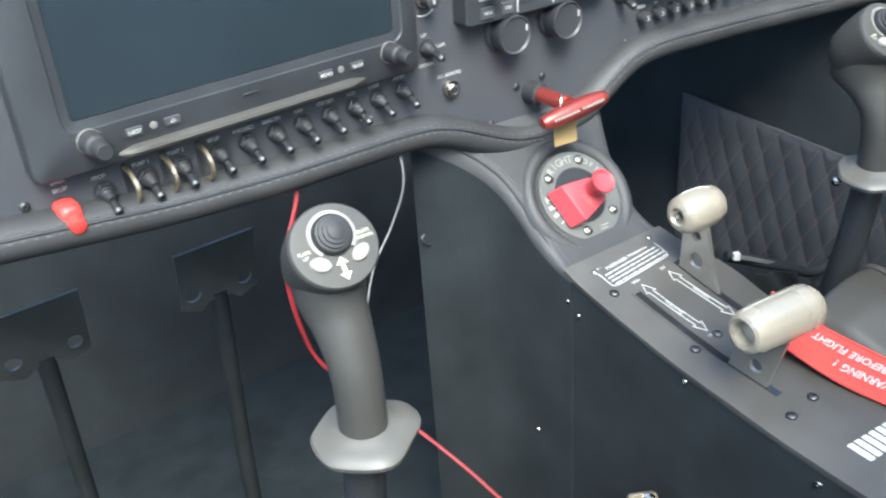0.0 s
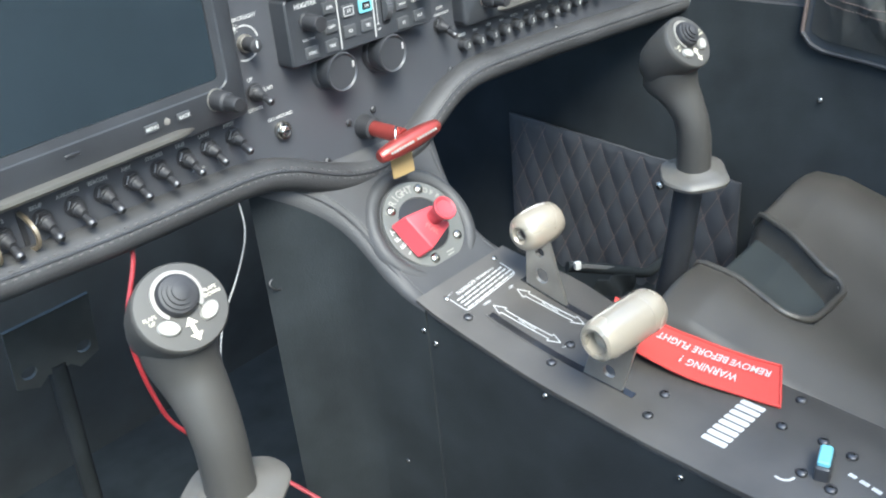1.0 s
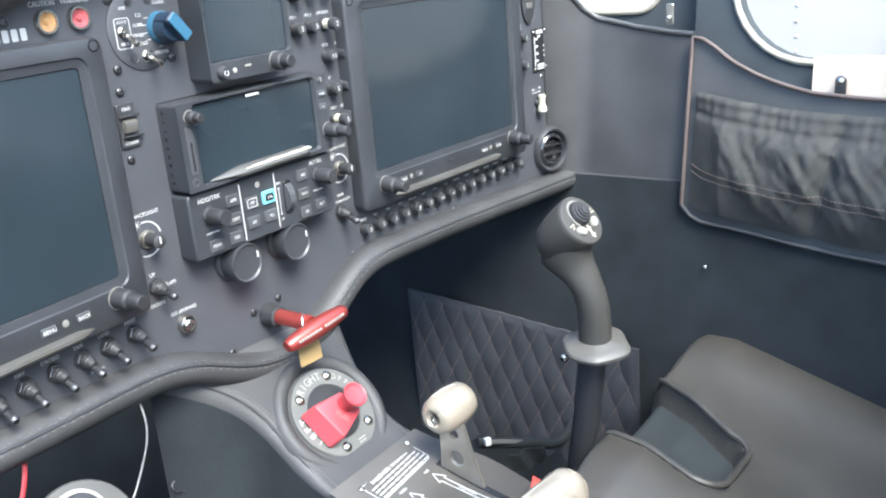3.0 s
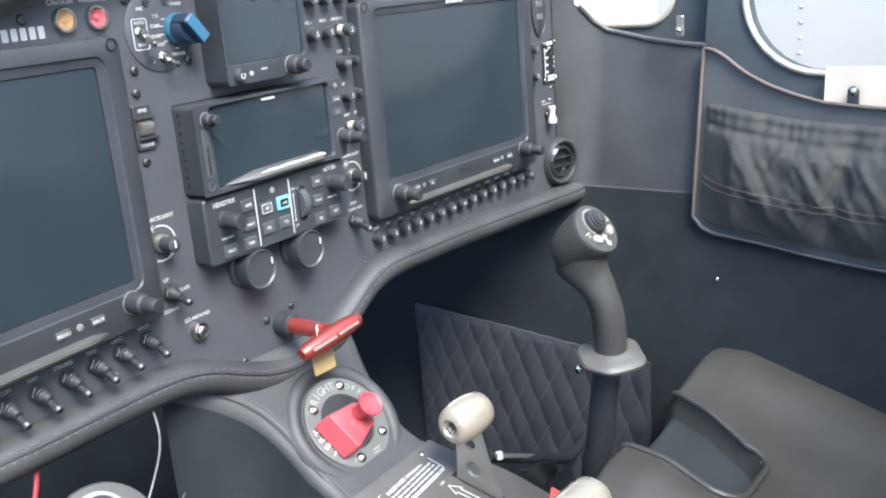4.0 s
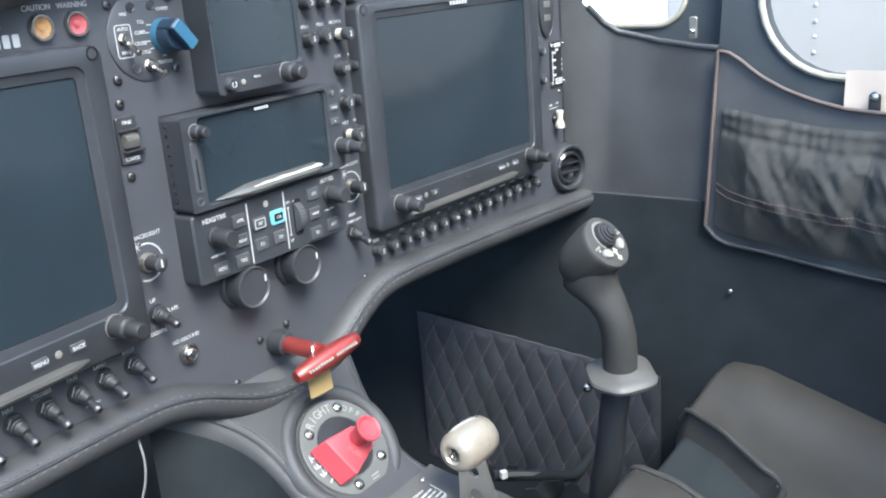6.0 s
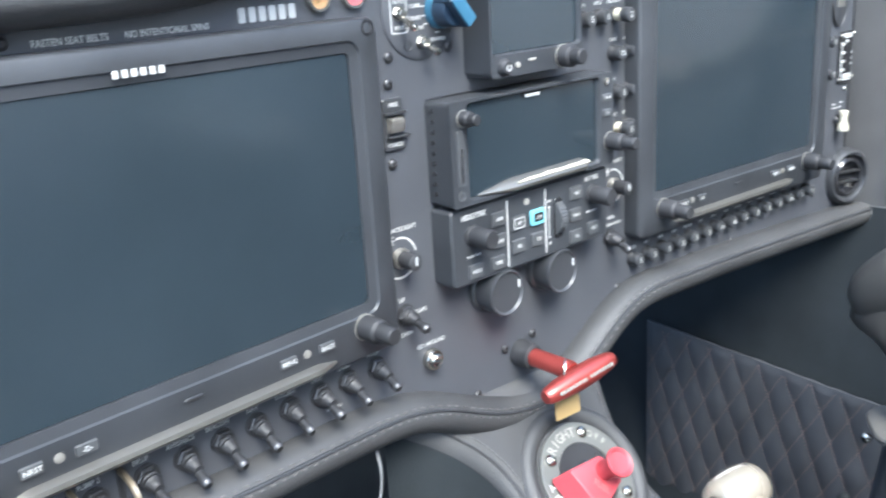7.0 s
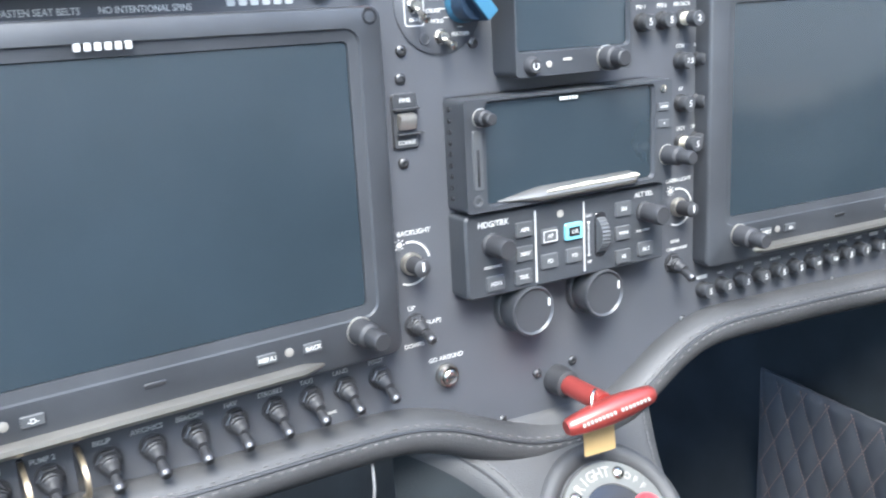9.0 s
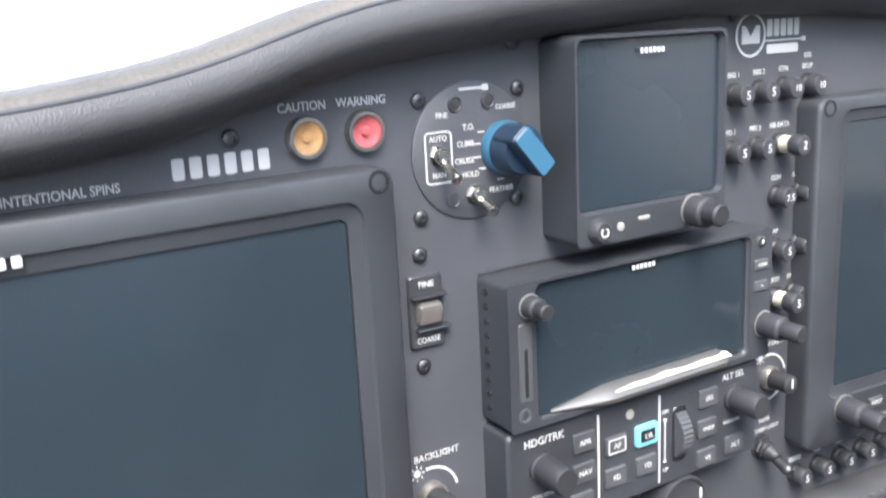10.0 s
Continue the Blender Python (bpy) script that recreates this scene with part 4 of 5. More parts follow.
def round_knob(parent, x, z, d, r=0.0070, long=0.024, name="knob"):
    k = part(name, lathe([(r, d), (r, d + long * 0.48), (r * 0.93, d + long * 0.52), (r * 0.72, d + long * 0.55), (r * 0.72, d + long * 0.95), (r * 0.6, d + long)], 24, m=pose(x, 0, z)), M_RUBBER, parent, "black two-stage knob")
    part("knob_ring", lathe([(r + 0.0004, d - 0.001), (r + 0.0006, d + 0.0006), (r - 0.0005, d + 0.0010)], 24, m=pose(x, 0, z)), M_SATIN, k, "thin bright ring")


def key(parent, x, z, w, h, d, words="", size=0.0034, mat=None, tmat=None):
    k = part("key", slab(w, h, 0.0016, 0.0008, 0.0004, x, z, y0=d - 0.0002), mat or M_KEYPAD, parent)
    if words:
        text(words, size, pose(x, -(d + 0.0014), z), k, tmat)


def big_display(name, x0, x1, z0, z1, scr, label):
    t, cx, cz = display(name, x0, x1, z0, z1, scr, 0.014, label)
    d = 0.014
    left, right = scr[0] - cx, scr[1] - cx
    zk = scr[2] - cz - 0.0125
    round_knob(t, left + 0.0065, zk, d)
    round_knob(t, right - 0.0065, zk + 0.0005, d)
    w = scr[1] - scr[0]
    for fx, words in ((0.145, "NRST"), (0.252, "-D-"), (0.735, "MENU"), (0.847, "BACK")):
        key(t, left + w * fx, zk - 0.0015, 0.0100, 0.0052, d, words, 0.0042)
    for fx in (0.199, 0.790):
        part("sensor", lathe([(0.0023, d - 0.001), (0.0023, d + 0.0005), (0.001, d + 0.0008)], 14, m=pose(left + w * fx, 0, zk - 0.0012)), M_GRIPFACE, t, "small round sensor")
    part("logo_plate", slab(0.010, 0.0020, 0.0012, 0.0009, 0.0003, left + w * 0.49, zk + 0.0005, y0=d - 0.0004), M_DARKSTEEL, t)
    # finger ledge under the keys
    n, loops = 40, []
    for i in range(n + 1):
        s = i / n
        e = min(1, s * 14, (1 - s) * 10)
        x = left + w * (0.075 + 0.825 * s)
        zc = zk - 0.0125 + 0.0
        loops.append([Vector((x, -(d - 0.004 + a * (0.25 + 0.75 * e)), zc + b * (0.4 + 0.6 * e))) for a, b in ((0, -0.0035), (0.0060, -0.0030), (0.0085, -0.0005), (0.0080, 0.0018), (0.0045, 0.0034), (0, 0.0040))])
    part("ledge", loft(loops), M_LEDGE, t, "smooth satin metal finger ledge")
    # maker's name as a plain bar
    bars("maker_mark", [(-0.0105 + 0.0042 * i, scr[3] - cz + 0.0045, 0.0028, 0.0034) for i in range(6)], M_WHITE, t, pose(0, -d, 0))
    for ex, ez in ((x0 + 0.0068, z1 - 0.0050), (x1 - 0.0068, z1 - 0.0050)):
        part("bolt_well", lathe([(0.0042, d - 0.0002), (0.0040, d + 0.0004), (0.0030, d + 0.0004), (0.0028, d - 0.0002), (0.001, d - 0.0001)], 18, m=pose(ex - cx, 0, ez - cz)), M_GLOSS, t, "sunk bolt")
    return t


big_display("primary_display", -0.282, -0.0145, 0.641, 0.8212, (-0.2545, -0.0335, 0.671, 0.8050), "large flight display, screen dark, in a black bezel")
big_display("multi_display", 0.2115, 0.4610, 0.6450, 0.8255, (0.2325, 0.4395, 0.6765, 0.8130), "second large flight display, screen dark, reflecting light")

# standby display
g5, _cx, _cz = display("standby_display", 0.0590, 0.1395, 0.7800, 0.8610, (0.0608, 0.1376, 0.7935, 0.8590), 0.022, "small square standby display, screen dark", 0.004, 0.0012)
part("power_button", lathe([(0.0052, 0.0215), (0.0052, 0.0225), (0.0042, 0.0255), (0.0036, 0.0262)], 20, m=pose(-0.030, 0, -0.0345)), M_RUBBER, g5)
part("power_mark", arc(0.0020, 0.0006, -240, 60), M_WHITE, g5, m=pose(-0.030, -0.0262, -0.0345))
part("sensor", lathe([(0.0018, 0.0215), (0.0018, 0.0226), (0.001, 0.0228)], 12, m=pose(-0.0185, 0, -0.0343)), M_BUTTON, g5)
part("slot_mark", slab(0.006, 0.0016, 0.0008, 0.0007, 0.0002, -0.006, -0.0325, y0=0.0218), M_BUTTON, g5)
round_knob(g5, 0.0215, -0.0335, 0.022, 0.0066, 0.016)
bars("maker_mark", [(-0.0058 + 0.0022 * i, 0.0335, 0.0015, 0.0021) for i in range(6)], M_WHITE, g5, pose(0, -0.0206, 0))

# navigator
nav, _cx, _cz = display("navigator", 0.0262, 0.1725, 0.7105, 0.7715, (0.0400, 0.1580, 0.7140, 0.7690), 0.0205, "rack-mounted navigator with a dark touch screen", 0.003, 0.0016)
round_knob(nav, 0.0365 - _cx, 0.7615 - _cz, 0.0200, 0.0045, 0.012, "small_knob")
part("card_slot", slab(0.0062, 0.0320, 0.0010, 0.001, 0.0003, 0.0338 - _cx, 0.7390 - _cz, y0=0.0200), M_KEYPAD, nav, "card slot")
part("card_gap", slab(0.0016, 0.0200, 0.0006, 0.0005, 0.0002, 0.0338 - _cx, 0.7350 - _cz, y0=0.0208), M_GLOSS, nav)
part("lock_hole", lathe([(0.0032, 0.0198), (0.0032, 0.0212), (0.0020, 0.0212), (0.0016, 0.0200)], 16, m=pose(0.0330 - _cx, 0, 0.7172 - _cz)), M_KEYPAD, nav)
part("jack", lathe([(0.0024, 0.0198), (0.0024, 0.0212), (0.0014, 0.0213), (0.001, 0.0204)], 14, m=pose(0.1650 - _cx, 0, 0.7660 - _cz)), M_STEEL, nav)
key(nav, 0.1652 - _cx, 0.7555 - _cz, 0.0085, 0.0048, 0.0200, "HOME", 0.0026)
key(nav, 0.1652 - _cx, 0.7455 - _cz, 0.0085, 0.0048, 0.0200, "<-", 0.0030)
round_knob(nav, 0.1685 - _cx, 0.7265 - _cz, 0.0200, 0.0058, 0.022)
_n, _loops = 36, []
for _i in range(_n + 1):
    _s = _i / _n
    _e = min(1, 0.12 + _s * 3.2, 0.3 + (1 - _s) * 12)
    _x = 0.0470 + 0.0990 * _s - _cx
    _z = 0.7148 + 0.0008 * _s - _cz
    _loops.append([Vector((_x, -(0.0180 + _a * _e), _z + _b * _e)) for _a, _b in ((0, -0.0028), (0.0050, -0.0028), (0.0070, -0.0014), (0.0072, 0.0002), (0.0056, 0.0016), (0.0014, 0.0046), (0, 0.0046))])
part("ledge", loft(_loops), M_LEDGE, nav, "bright metal finger ledge below the screen")
# uneven cream strip: the bright reflection on the ledge, put in as colour
_loops = []
for _i in range(21):
    _s = 0.30 + 0.68 * _i / 20
    _e = min(1, (_s - 0.28) * 6, (1 - _s) * 30 + 0.3)
    _x = 0.0470 + 0.0990 * _s - _cx
    _z = 0.7148 + 0.0008 * _s - _cz
    _w = 0.0008 * noise.noise(Vector((_s * 9, 0, 0)))
    _loops.append([Vector((_x, -(0.0180 + 0.0058), _z + 0.0016)), Vector((_x, -(0.0180 + 0.0062), _z + 0.0022)), Vector((_x, -(0.0180 + 0.0024), _z + 0.0022 + (0.0012 + _w) * _e)), Vector((_x, -(0.0180 + 0.0018), _z + 0.0016 + (0.0012 + _w) * _e))])
part("ledge_glint", loft(_loops), M_CREAM, nav, "cream strip painted in as the ledge's bright reflection")
bars("maker_mark", [(0.0905 - _cx + 0.0022 * i, 0.7668 - _cz, 0.0015, 0.0020) for i in range(6)], M_WHITE, nav, pose(0, -0.0188, 0))
part("rack_edge", tube([(0.0262 - _cx, -0.0010, 0.7722 - _cz), (0.1700 - _cx, -0.0010, 0.7722 - _cz)], 0.0004, 5), M_DARKSTEEL, nav)
for _k in range(9):
    part("vent_hole", lathe([(0.0014, 0.0), (0.0014, 0.0006), (0.0006, 0.0006)], 8, m=pose(0.0262 - _cx, -0.006, 0.7660 - _cz - 0.006 * _k, 0, 0, -90)), M_GLOSS, nav)

# autopilot controller
apx, apz = 0.0980, 0.6850
ap = thing("autopilot_controller", on_panel(apx, apz), "autopilot control unit with keys, wheel and knobs", "control unit")
part("case", slab(0.1440, 0.0475, 0.0170, 0.003, 0.0012), M_BEZEL, ap)
_d = 0.0170
for _x, _z, _w in ((0.0642, 0.6964, "APR"), (0.0640, 0.6826, "NAV"), (0.0626, 0.6692, "TRK"), (0.0438, 0.6690, "HDG"), (0.0812, 0.6752, "FD"), (0.0988, 0.6755, "YD"),
                   (0.1363, 0.6975, "IAS"), (0.1358, 0.6828, "VNAV"), (0.1358, 0.6682, "VS"), (0.1538, 0.6700, "ALT")):
    key(ap, _x - apx, _z - apz, 0.0116, 0.0086, _d, _w, 0.0042 if len(_w) < 4 else 0.0034)
key(ap, 0.0816 - apx, 0.6899 - apz, 0.0116, 0.0086, _d, "AP", 0.0042)
_bm = bmesh.new()
loft([rrect(0.0096, 0.0066, 0.0006, 0), rrect(0.0096, 0.0066, 0.0006, -0.0003), rrect(0.0086, 0.0056, 0.0005, -0.0003), rrect(0.0086, 0.0056, 0.0005, 0)], False, False, _bm)
part("key_frame", _bm, M_WHITE, ap, m=pose(0.0816 - apx, -_d - 0.0014, 0.6899 - apz))
part("level_key", slab(0.0128, 0.0100, 0.0018, 0.0016, 0.0005, 0.0988 - apx, 0.6900 - apz, y0=_d), M_CYAN, ap, "light blue level key")
part("level_window", slab(0.0082, 0.0056, 0.0006, 0.0006, 0.0002, 0.0988 - apx, 0.6900 - apz, y0=_d + 0.0016), M_GLOSS, ap)
text("LVL", 0.0038, pose(0.0988 - apx, -_d - 0.0023, 0.6900 - apz), ap)
for _x in (0.0722, 0.1069):
    part("divider", slab(0.0009, 0.0420, 0.0006, 0.0003, 0.0001, _x - apx, 0, y0=_d), M_WHITE, ap, "white dividing line")
part("light_sensor", lathe([(0.0022, _d - 0.0005), (0.0022, _d + 0.0005), (0.001, _d + 0.0006)], 14, m=pose(0.0898 - apx, 0, 0.7015 - apz)), M_BUTTON, ap)
text("HDG/TRK", 0.0058, pose(0.0440 - apx, -_d, 0.7028 - apz), ap)
text("ALT SEL", 0.0052, pose(0.1529 - apx, -_d, 0.7040 - apz), ap)
text("PUSH SYNC", 0.0028, pose(0.0430 - apx, -_d, 0.6785 - apz), ap)
text("PUSH SYNC", 0.0026, pose(0.1524 - apx, -_d, 0.6816 - apz), ap)
for _x, _z in ((0.0428, 0.6912), (0.1537, 0.6930)):
    part("knob", lathe([(0.0066, _d), (0.0066, _d + 0.0015), (0.0058, _d + 0.002), (0.0060, _d + 0.015), (0.0052, _d + 0.0165)], 20, m=pose(_x - apx, 0, _z - apz)), M_RUBBER, ap, "small black knob")
text("DN", 0.0034, pose(0.1104 - apx, -_d, 0.6972 - apz), ap)
text("UP", 0.0034, pose(0.1107 - apx, -_d, 0.6692 - apz), ap)
bars("wheel_arrow", [(0.1104 - apx, 0.6832 - apz, 0.0006, 0.0200), (0.1104 - apx, 0.6932 - apz, 0.0020, 0.0012), (0.1104 - apx, 0.6734 - apz, 0.0020, 0.0012)], M_WHITE, ap, pose(0, -_d, 0))
part("wheel_well", slab(0.0085, 0.0270, 0.0006, 0.003, 0.0002, 0.1190 - apx, 0.6845 - apz, y0=_d - 0.0002), M_GLOSS, ap)
_loops = []
for _i in range(31):
    _a = radians(-75 + 150 * _i / 30)
    _r = 0.0128 + (0.0003 if _i % 2 else -0.0002)
    _c = Vector((0.1190 - apx, -_d + 0.0068, 0.6845 - apz))
    _o = Vector((0, -math.cos(_a), math.sin(_a)))
    _loops.append([_c + Vector((-0.003, 0, 0)) + _o * 0.006, _c + Vector((-0.003, 0, 0)) + _o * _r, _c + Vector((0.003, 0, 0)) + _o * _r, _c + Vector((0.003, 0, 0)) + _o * 0.006])
part("thumb_wheel", loft(_loops), M_KEYPAD, ap, "ribbed thumb wheel")


# ---- switches, breakers, lamps ----
def make_breaker(m, number, pulled, label):
    b = thing("circuit_breaker", m, label, "circuit breaker", "circuit breakers")
    e = 0.0062 if pulled else 0.0
    part("bush", lathe([(0.0056, 0.0), (0.0056, 0.0018), (0.0050, 0.0028), (0.0042, 0.0030)], 18), M_DARKSTEEL, b, "dark threaded bush")
    if pulled:
        part("sleeve", lathe([(0.0042, 0.0026), (0.0042, 0.0082), (0.0034, 0.0084)], 18), M_CREAM, b, "cream sleeve of a pulled breaker")
    k = part("button", lathe([(0.0048, 0.0026 + e), (0.0050, 0.0034 + e), (0.0050, 0.0080 + e), (0.0045, 0.0089 + e), (0.0030, 0.0090 + e)], 18), M_PLASTIC, b, "black push button")
    text(number, 0.0070 if len(number) == 1 else 0.0056, pose(0, -0.0090 - e, 0), k)
    return b


BL = "black push-pull circuit breaker on the panel"
BP = "pulled circuit breaker showing its cream sleeve"
for _x, _z, _w, _n, _p in ((0.1675, 0.8390, "IBBS 1", "5", 0), (0.1840, 0.8394, "IBBS 2", "5", 0), (0.2006, 0.8399, "GTN", "10", 0), (0.2176, 0.8402, "BKUP", "10", 0),
                           (0.1660, 0.8132, "PFD 1", "5", 0), (0.1826, 0.8136, "PFD 2", "5", 0), (0.1992, 0.8139, "AIR DATA", "2", 1), (0.2158, 0.8139, "EIS", "2", 0),
                           (0.1982, 0.7886, "COM", "7.5", 0), (0.2146, 0.7887, "AUDIO", "5", 0), (0.1990, 0.7622, "AP", "5", 0), (0.2143, 0.7625, "G5", "3", 0),
                           (0.1994, 0.7373, "UKEY", "5", 1), (0.2124, 0.7376, "XPDR", "3", 0)):
    text(_w, 0.0043, on_panel(_x, _z), panel, wide=0.9)
    make_breaker(on_panel(_x, _z - 0.0088), _n, bool(_p), BP if _p else BL)
text("EFIS", 0.0043, on_panel(0.2176, 0.8452), panel, wide=0.9)
_names = ["", "USB 1", "USB 2", "USB 3", "BEACON", "NAV", "LAND", "TAXI", "STROBES", "CABIN", "", "", "", "", "PITOT"]
_nums = ["5", "5", "5", "5", "5", "5", "10", "10", "5", "5", "5", "5", "10", "3", "15"]
for _k in range(15):
    _x, _z = 0.2205 + 0.01675 * _k, 0.6352 + 0.00042 * _k
    if _names[_k]:
        text(_names[_k], 0.0036, on_panel(_x, _z), panel, wide=0.85)
    else:
        bars("printed_label", [(0, 0, 0.009, 0.0026)], M_WHITE, panel, on_panel(_x, _z))
    make_breaker(on_panel(_x, _z - 0.0082), _nums[_k], False, BL)


def make_toggle(m, tilt, label, long=0.0185, silver=False):
    t = thing("toggle_switch", m, label, "toggle switch", "toggle switches")
    dark = not silver
    nut = [[Vector((r * math.cos(math.pi / 3 * i), -d, r * math.sin(math.pi / 3 * i))) for i in range(6)] for r, d in ((0.0062, 0.0008), (0.0062, 0.0028), (0.0055, 0.0034))]
    part("washer", lathe([(0.0068, 0.0), (0.0068, 0.0008), (0.0050, 0.0010)], 20), M_BLACKNUT if dark else M_STEEL, t)
    part("nut", loft(nut), M_BLACKNUT if dark else M_STEEL, t, "hexagon nut")
    s = long / 0.021
    if dark:
        boot = [(0.0052, 0.003), (0.0052, 0.0044), (0.0046, 0.0050), (0.0047, 0.0064), (0.0040, 0.0072), (0.0039, 0.0086), (0.0031, 0.0100), (0.0026, 0.0118)]
        part("boot", lathe(boot, 18), M_BOOT, t, "ridged black rubber boot", m=pose(0, 0, 0, tilt * 0.55, 0, 0))
        prof = [(0.0027, 0.007), (0.0023, 0.012 * s), (0.0026, 0.017 * s), (0.0029, 0.0200 * s), (0.0026, 0.0222 * s), (0.0012, 0.0232 * s)]
        part("bat", lathe(prof, 14), M_BOOT, t, m=pose(0, 0, 0, tilt, 0, 0))
        part("tip", lathe([(0.0030, 0.0196 * s), (0.0031, 0.0208 * s), (0.0029, 0.0218 * s), (0.0020, 0.0232 * s)], 14), M_DARKSTEEL, t, m=pose(0, 0, 0, tilt, 0, 0))
    else:
        part("bushing", lathe([(0.0050, 0.003), (0.0049, 0.0066), (0.0040, 0.0078)], 18), M_STEEL, t)
        prof = [(0.0026, 0.004), (0.0026, 0.009 * s), (0.0034, 0.018 * s), (0.0036, 0.0205 * s), (0.0032, 0.0220 * s), (0.0018, 0.0226 * s)]
        part("bat", lathe(prof, 14), M_STEEL, t, m=pose(0, 0, 0, tilt, 0, 0))
    return t


TL = "black bat-handled toggle switch pushed down, on the panel"
for _x, _w in ((-0.2447, "PROP"), (-0.2185, "PUMP 1"), (-0.1960, "PUMP 2"), (-0.1705, "BKUP"), (-0.1495, "AVIONICS"), (-0.1288, "BEACON"), (-0.1081, "NAV"), (-0.0870, "STROBES"), (-0.0665, "TAXI"), (-0.0466, "LAND"), (-0.0249, "PITOT")):
    _z = 0.6325 + 0.012 * (_x + 0.15)
    text(_w, 0.0046, on_panel(_x, _z), panel, wide=0.92)
    make_toggle(on_panel(_x + 0.0018, _z - 0.0092), 24, TL)
text("WIG-WAG", 0.0028, on_panel(-0.0560, 0.6125), panel)
make_toggle(on_panel(0.0012, 0.6495), 12, "black toggle switch for the flaps, on the panel")
make_toggle(on_panel(0.1935, 0.6500), 20, "black toggle switch for the rear cabin light")
text("UP", 0.0048, on_panel(-0.0008, 0.6591), panel)
text("FLAPS", 0.0046, on_panel(0.0128, 0.6490), panel)
text("DOWN", 0.0046, on_panel(-0.0004, 0.6375), panel)
text("GO AROUND", 0.0046, on_panel(0.0195, 0.6258), panel)
text("REAR", 0.0042, on_panel(0.1955, 0.6642), panel)
text("CABIN LIGHT", 0.0038, on_panel(0.1975, 0.6590), panel)
text("BACKLIGHT", 0.0048, on_panel(0.0035, 0.7018), panel)
text("CABIN LIGHT", 0.0045, on_panel(0.1980, 0.7045), panel)
text("EMER", 0.0044, on_panel(-0.2672, 0.6362), panel)
text("BKUP", 0.0044, on_panel(-0.2672, 0.6312), panel)

for _x in (-0.2290, -0.2052, -0.1815):
    _g = thing("switch_guard", on_panel(_x, 0.6215), "curved metal guard beside a toggle switch", "switch guard", "switch guards")
    _loops = []
    for _i in range(19):
        _a = radians(-88 + 176 * _i / 18)
        _c, _s = math.cos(_a), math.sin(_a)
        _loops.append([Vector((-0.0011, -0.0185 * _c, 0.0125 * _s)), Vector((0.0011, -0.0185 * _c, 0.0125 * _s)), Vector((0.0011, -0.0160 * _c, 0.0100 * _s)), Vector((-0.0011, -0.0160 * _c, 0.0100 * _s))])
    part("hoop", loft(_loops), M_BRASS, _g, "bright metal hoop")
    part("foot", slab(0.0030, 0.0270, 0.0012, 0.0010, 0.0003), M_DARKSTEEL, _g)

_g = thing("guarded_switch", on_panel(-0.2680, 0.6190), "bright red guarded emergency switch on the panel", "switch")
part("base", lathe([(0.0075, 0.0), (0.0075, 0.002), (0.006, 0.003)], 18), M_DARKSTEEL, _g)
part("guard", loft([rrect(0.0135, 0.0150, 0.004, -0.002), rrect(0.0140, 0.0150, 0.005, -0.010), rrect(0.0120, 0.0120, 0.005, -0.0145), rrect(0.008, 0.008, 0.0035, -0.0158)]), M_REDCAP, _g, "red cover")
part("tab", lathe([(0.0050, 0.006), (0.0052, 0.018), (0.0044, 0.0215), (0.003, 0.0220)], 16), M_REDCAP, _g, "red lever end", m=pose(0.0005, 0, -0.0005, 10, 0, 0))


def make_dimmer(x, z, a0, label):
    t = thing("dimmer_knob", on_panel(x, z), label, "knob", "dimmer knobs")
    part("dial_arc", arc(0.0125, 0.0011, -115, -40), M_WHITE, t, "white printed arc")
    part("dial_arc", arc(0.0125, 0.0011, 10, 100), M_WHITE, t, "white printed arc")
    part("skirt", lathe([(0.0062, 0.0), (0.0063, 0.0024), (0.0056, 0.0036)], 20), M_SATIN, t, "bright skirt")
    part("knob", lathe([(0.0049, 0.0030), (0.0047, 0.0110), (0.0049, 0.0112), (0.0048, 0.0140), (0.0038, 0.0148)], 20), M_RUBBER, t)
    part("pointer", slab(0.0012, 0.0050, 0.0005, 0.0004, 0.0001, 0, 0.0010, y0=0.0147), M_WHITE, t)
    bm = bmesh.new()
    lathe([(0.0016, 0.0), (0.0016, 0.0004), (0.0008, 0.0004)], 12, bm, m=pose(-0.0062, 0, 0.0112))
    for k in range(8):
        first = len(bm.verts)
        slab(0.0005, 0.0013, 0.0004, 0.0002, 0.0001, 0, 0.0028, bm=bm, n=2)
        bm.verts.ensure_lookup_table()
        for i in range(first, len(bm.verts)):
            bm.verts[i].co = pose(-0.0062, 0, 0.0112) @ pose(0, 0, 0, 0, 45 * k, 0) @ bm.verts[i].co
    part("sun_mark", bm, M_WHITE, t)
    return t


make_dimmer(0.0005, 0.6848, 0, "black dimmer knob with a white dial arc")
make_dimmer(0.1975, 0.6868, 0, "black dimmer knob with a white dial arc")

# two large rotary knobs
for _x in (0.0690, 0.1215):
    _t = thing("rotary_knob", on_panel(_x, 0.6475), "large round black rotary knob with a bright rim", "knob", "rotary knobs")
    part("dial_arc", arc(0.0198, 0.0009, -5, 70), M_WHITE, _t, "white printed arc")
    part("skirt", lathe([(0.0162, 0.0), (0.0160, 0.0030), (0.0150, 0.0042)], 36), M_PLASTIC, _t)
    part("body", lathe([(0.0142, 0.004), (0.0146, 0.0145), (0.0149, 0.0172), (0.0145, 0.0186), (0.0138, 0.0188), (0.0132, 0.0180), (0.0126, 0.0174), (0.004, 0.0172)], 44), M_PLASTIC, _t, "black cap with a raised rim")
    part("pointer", slab(0.0014, 0.0050, 0.0008, 0.0005, 0.0002, 0.0112, 0.0035, y0=0.0172), M_WHITE, _t)

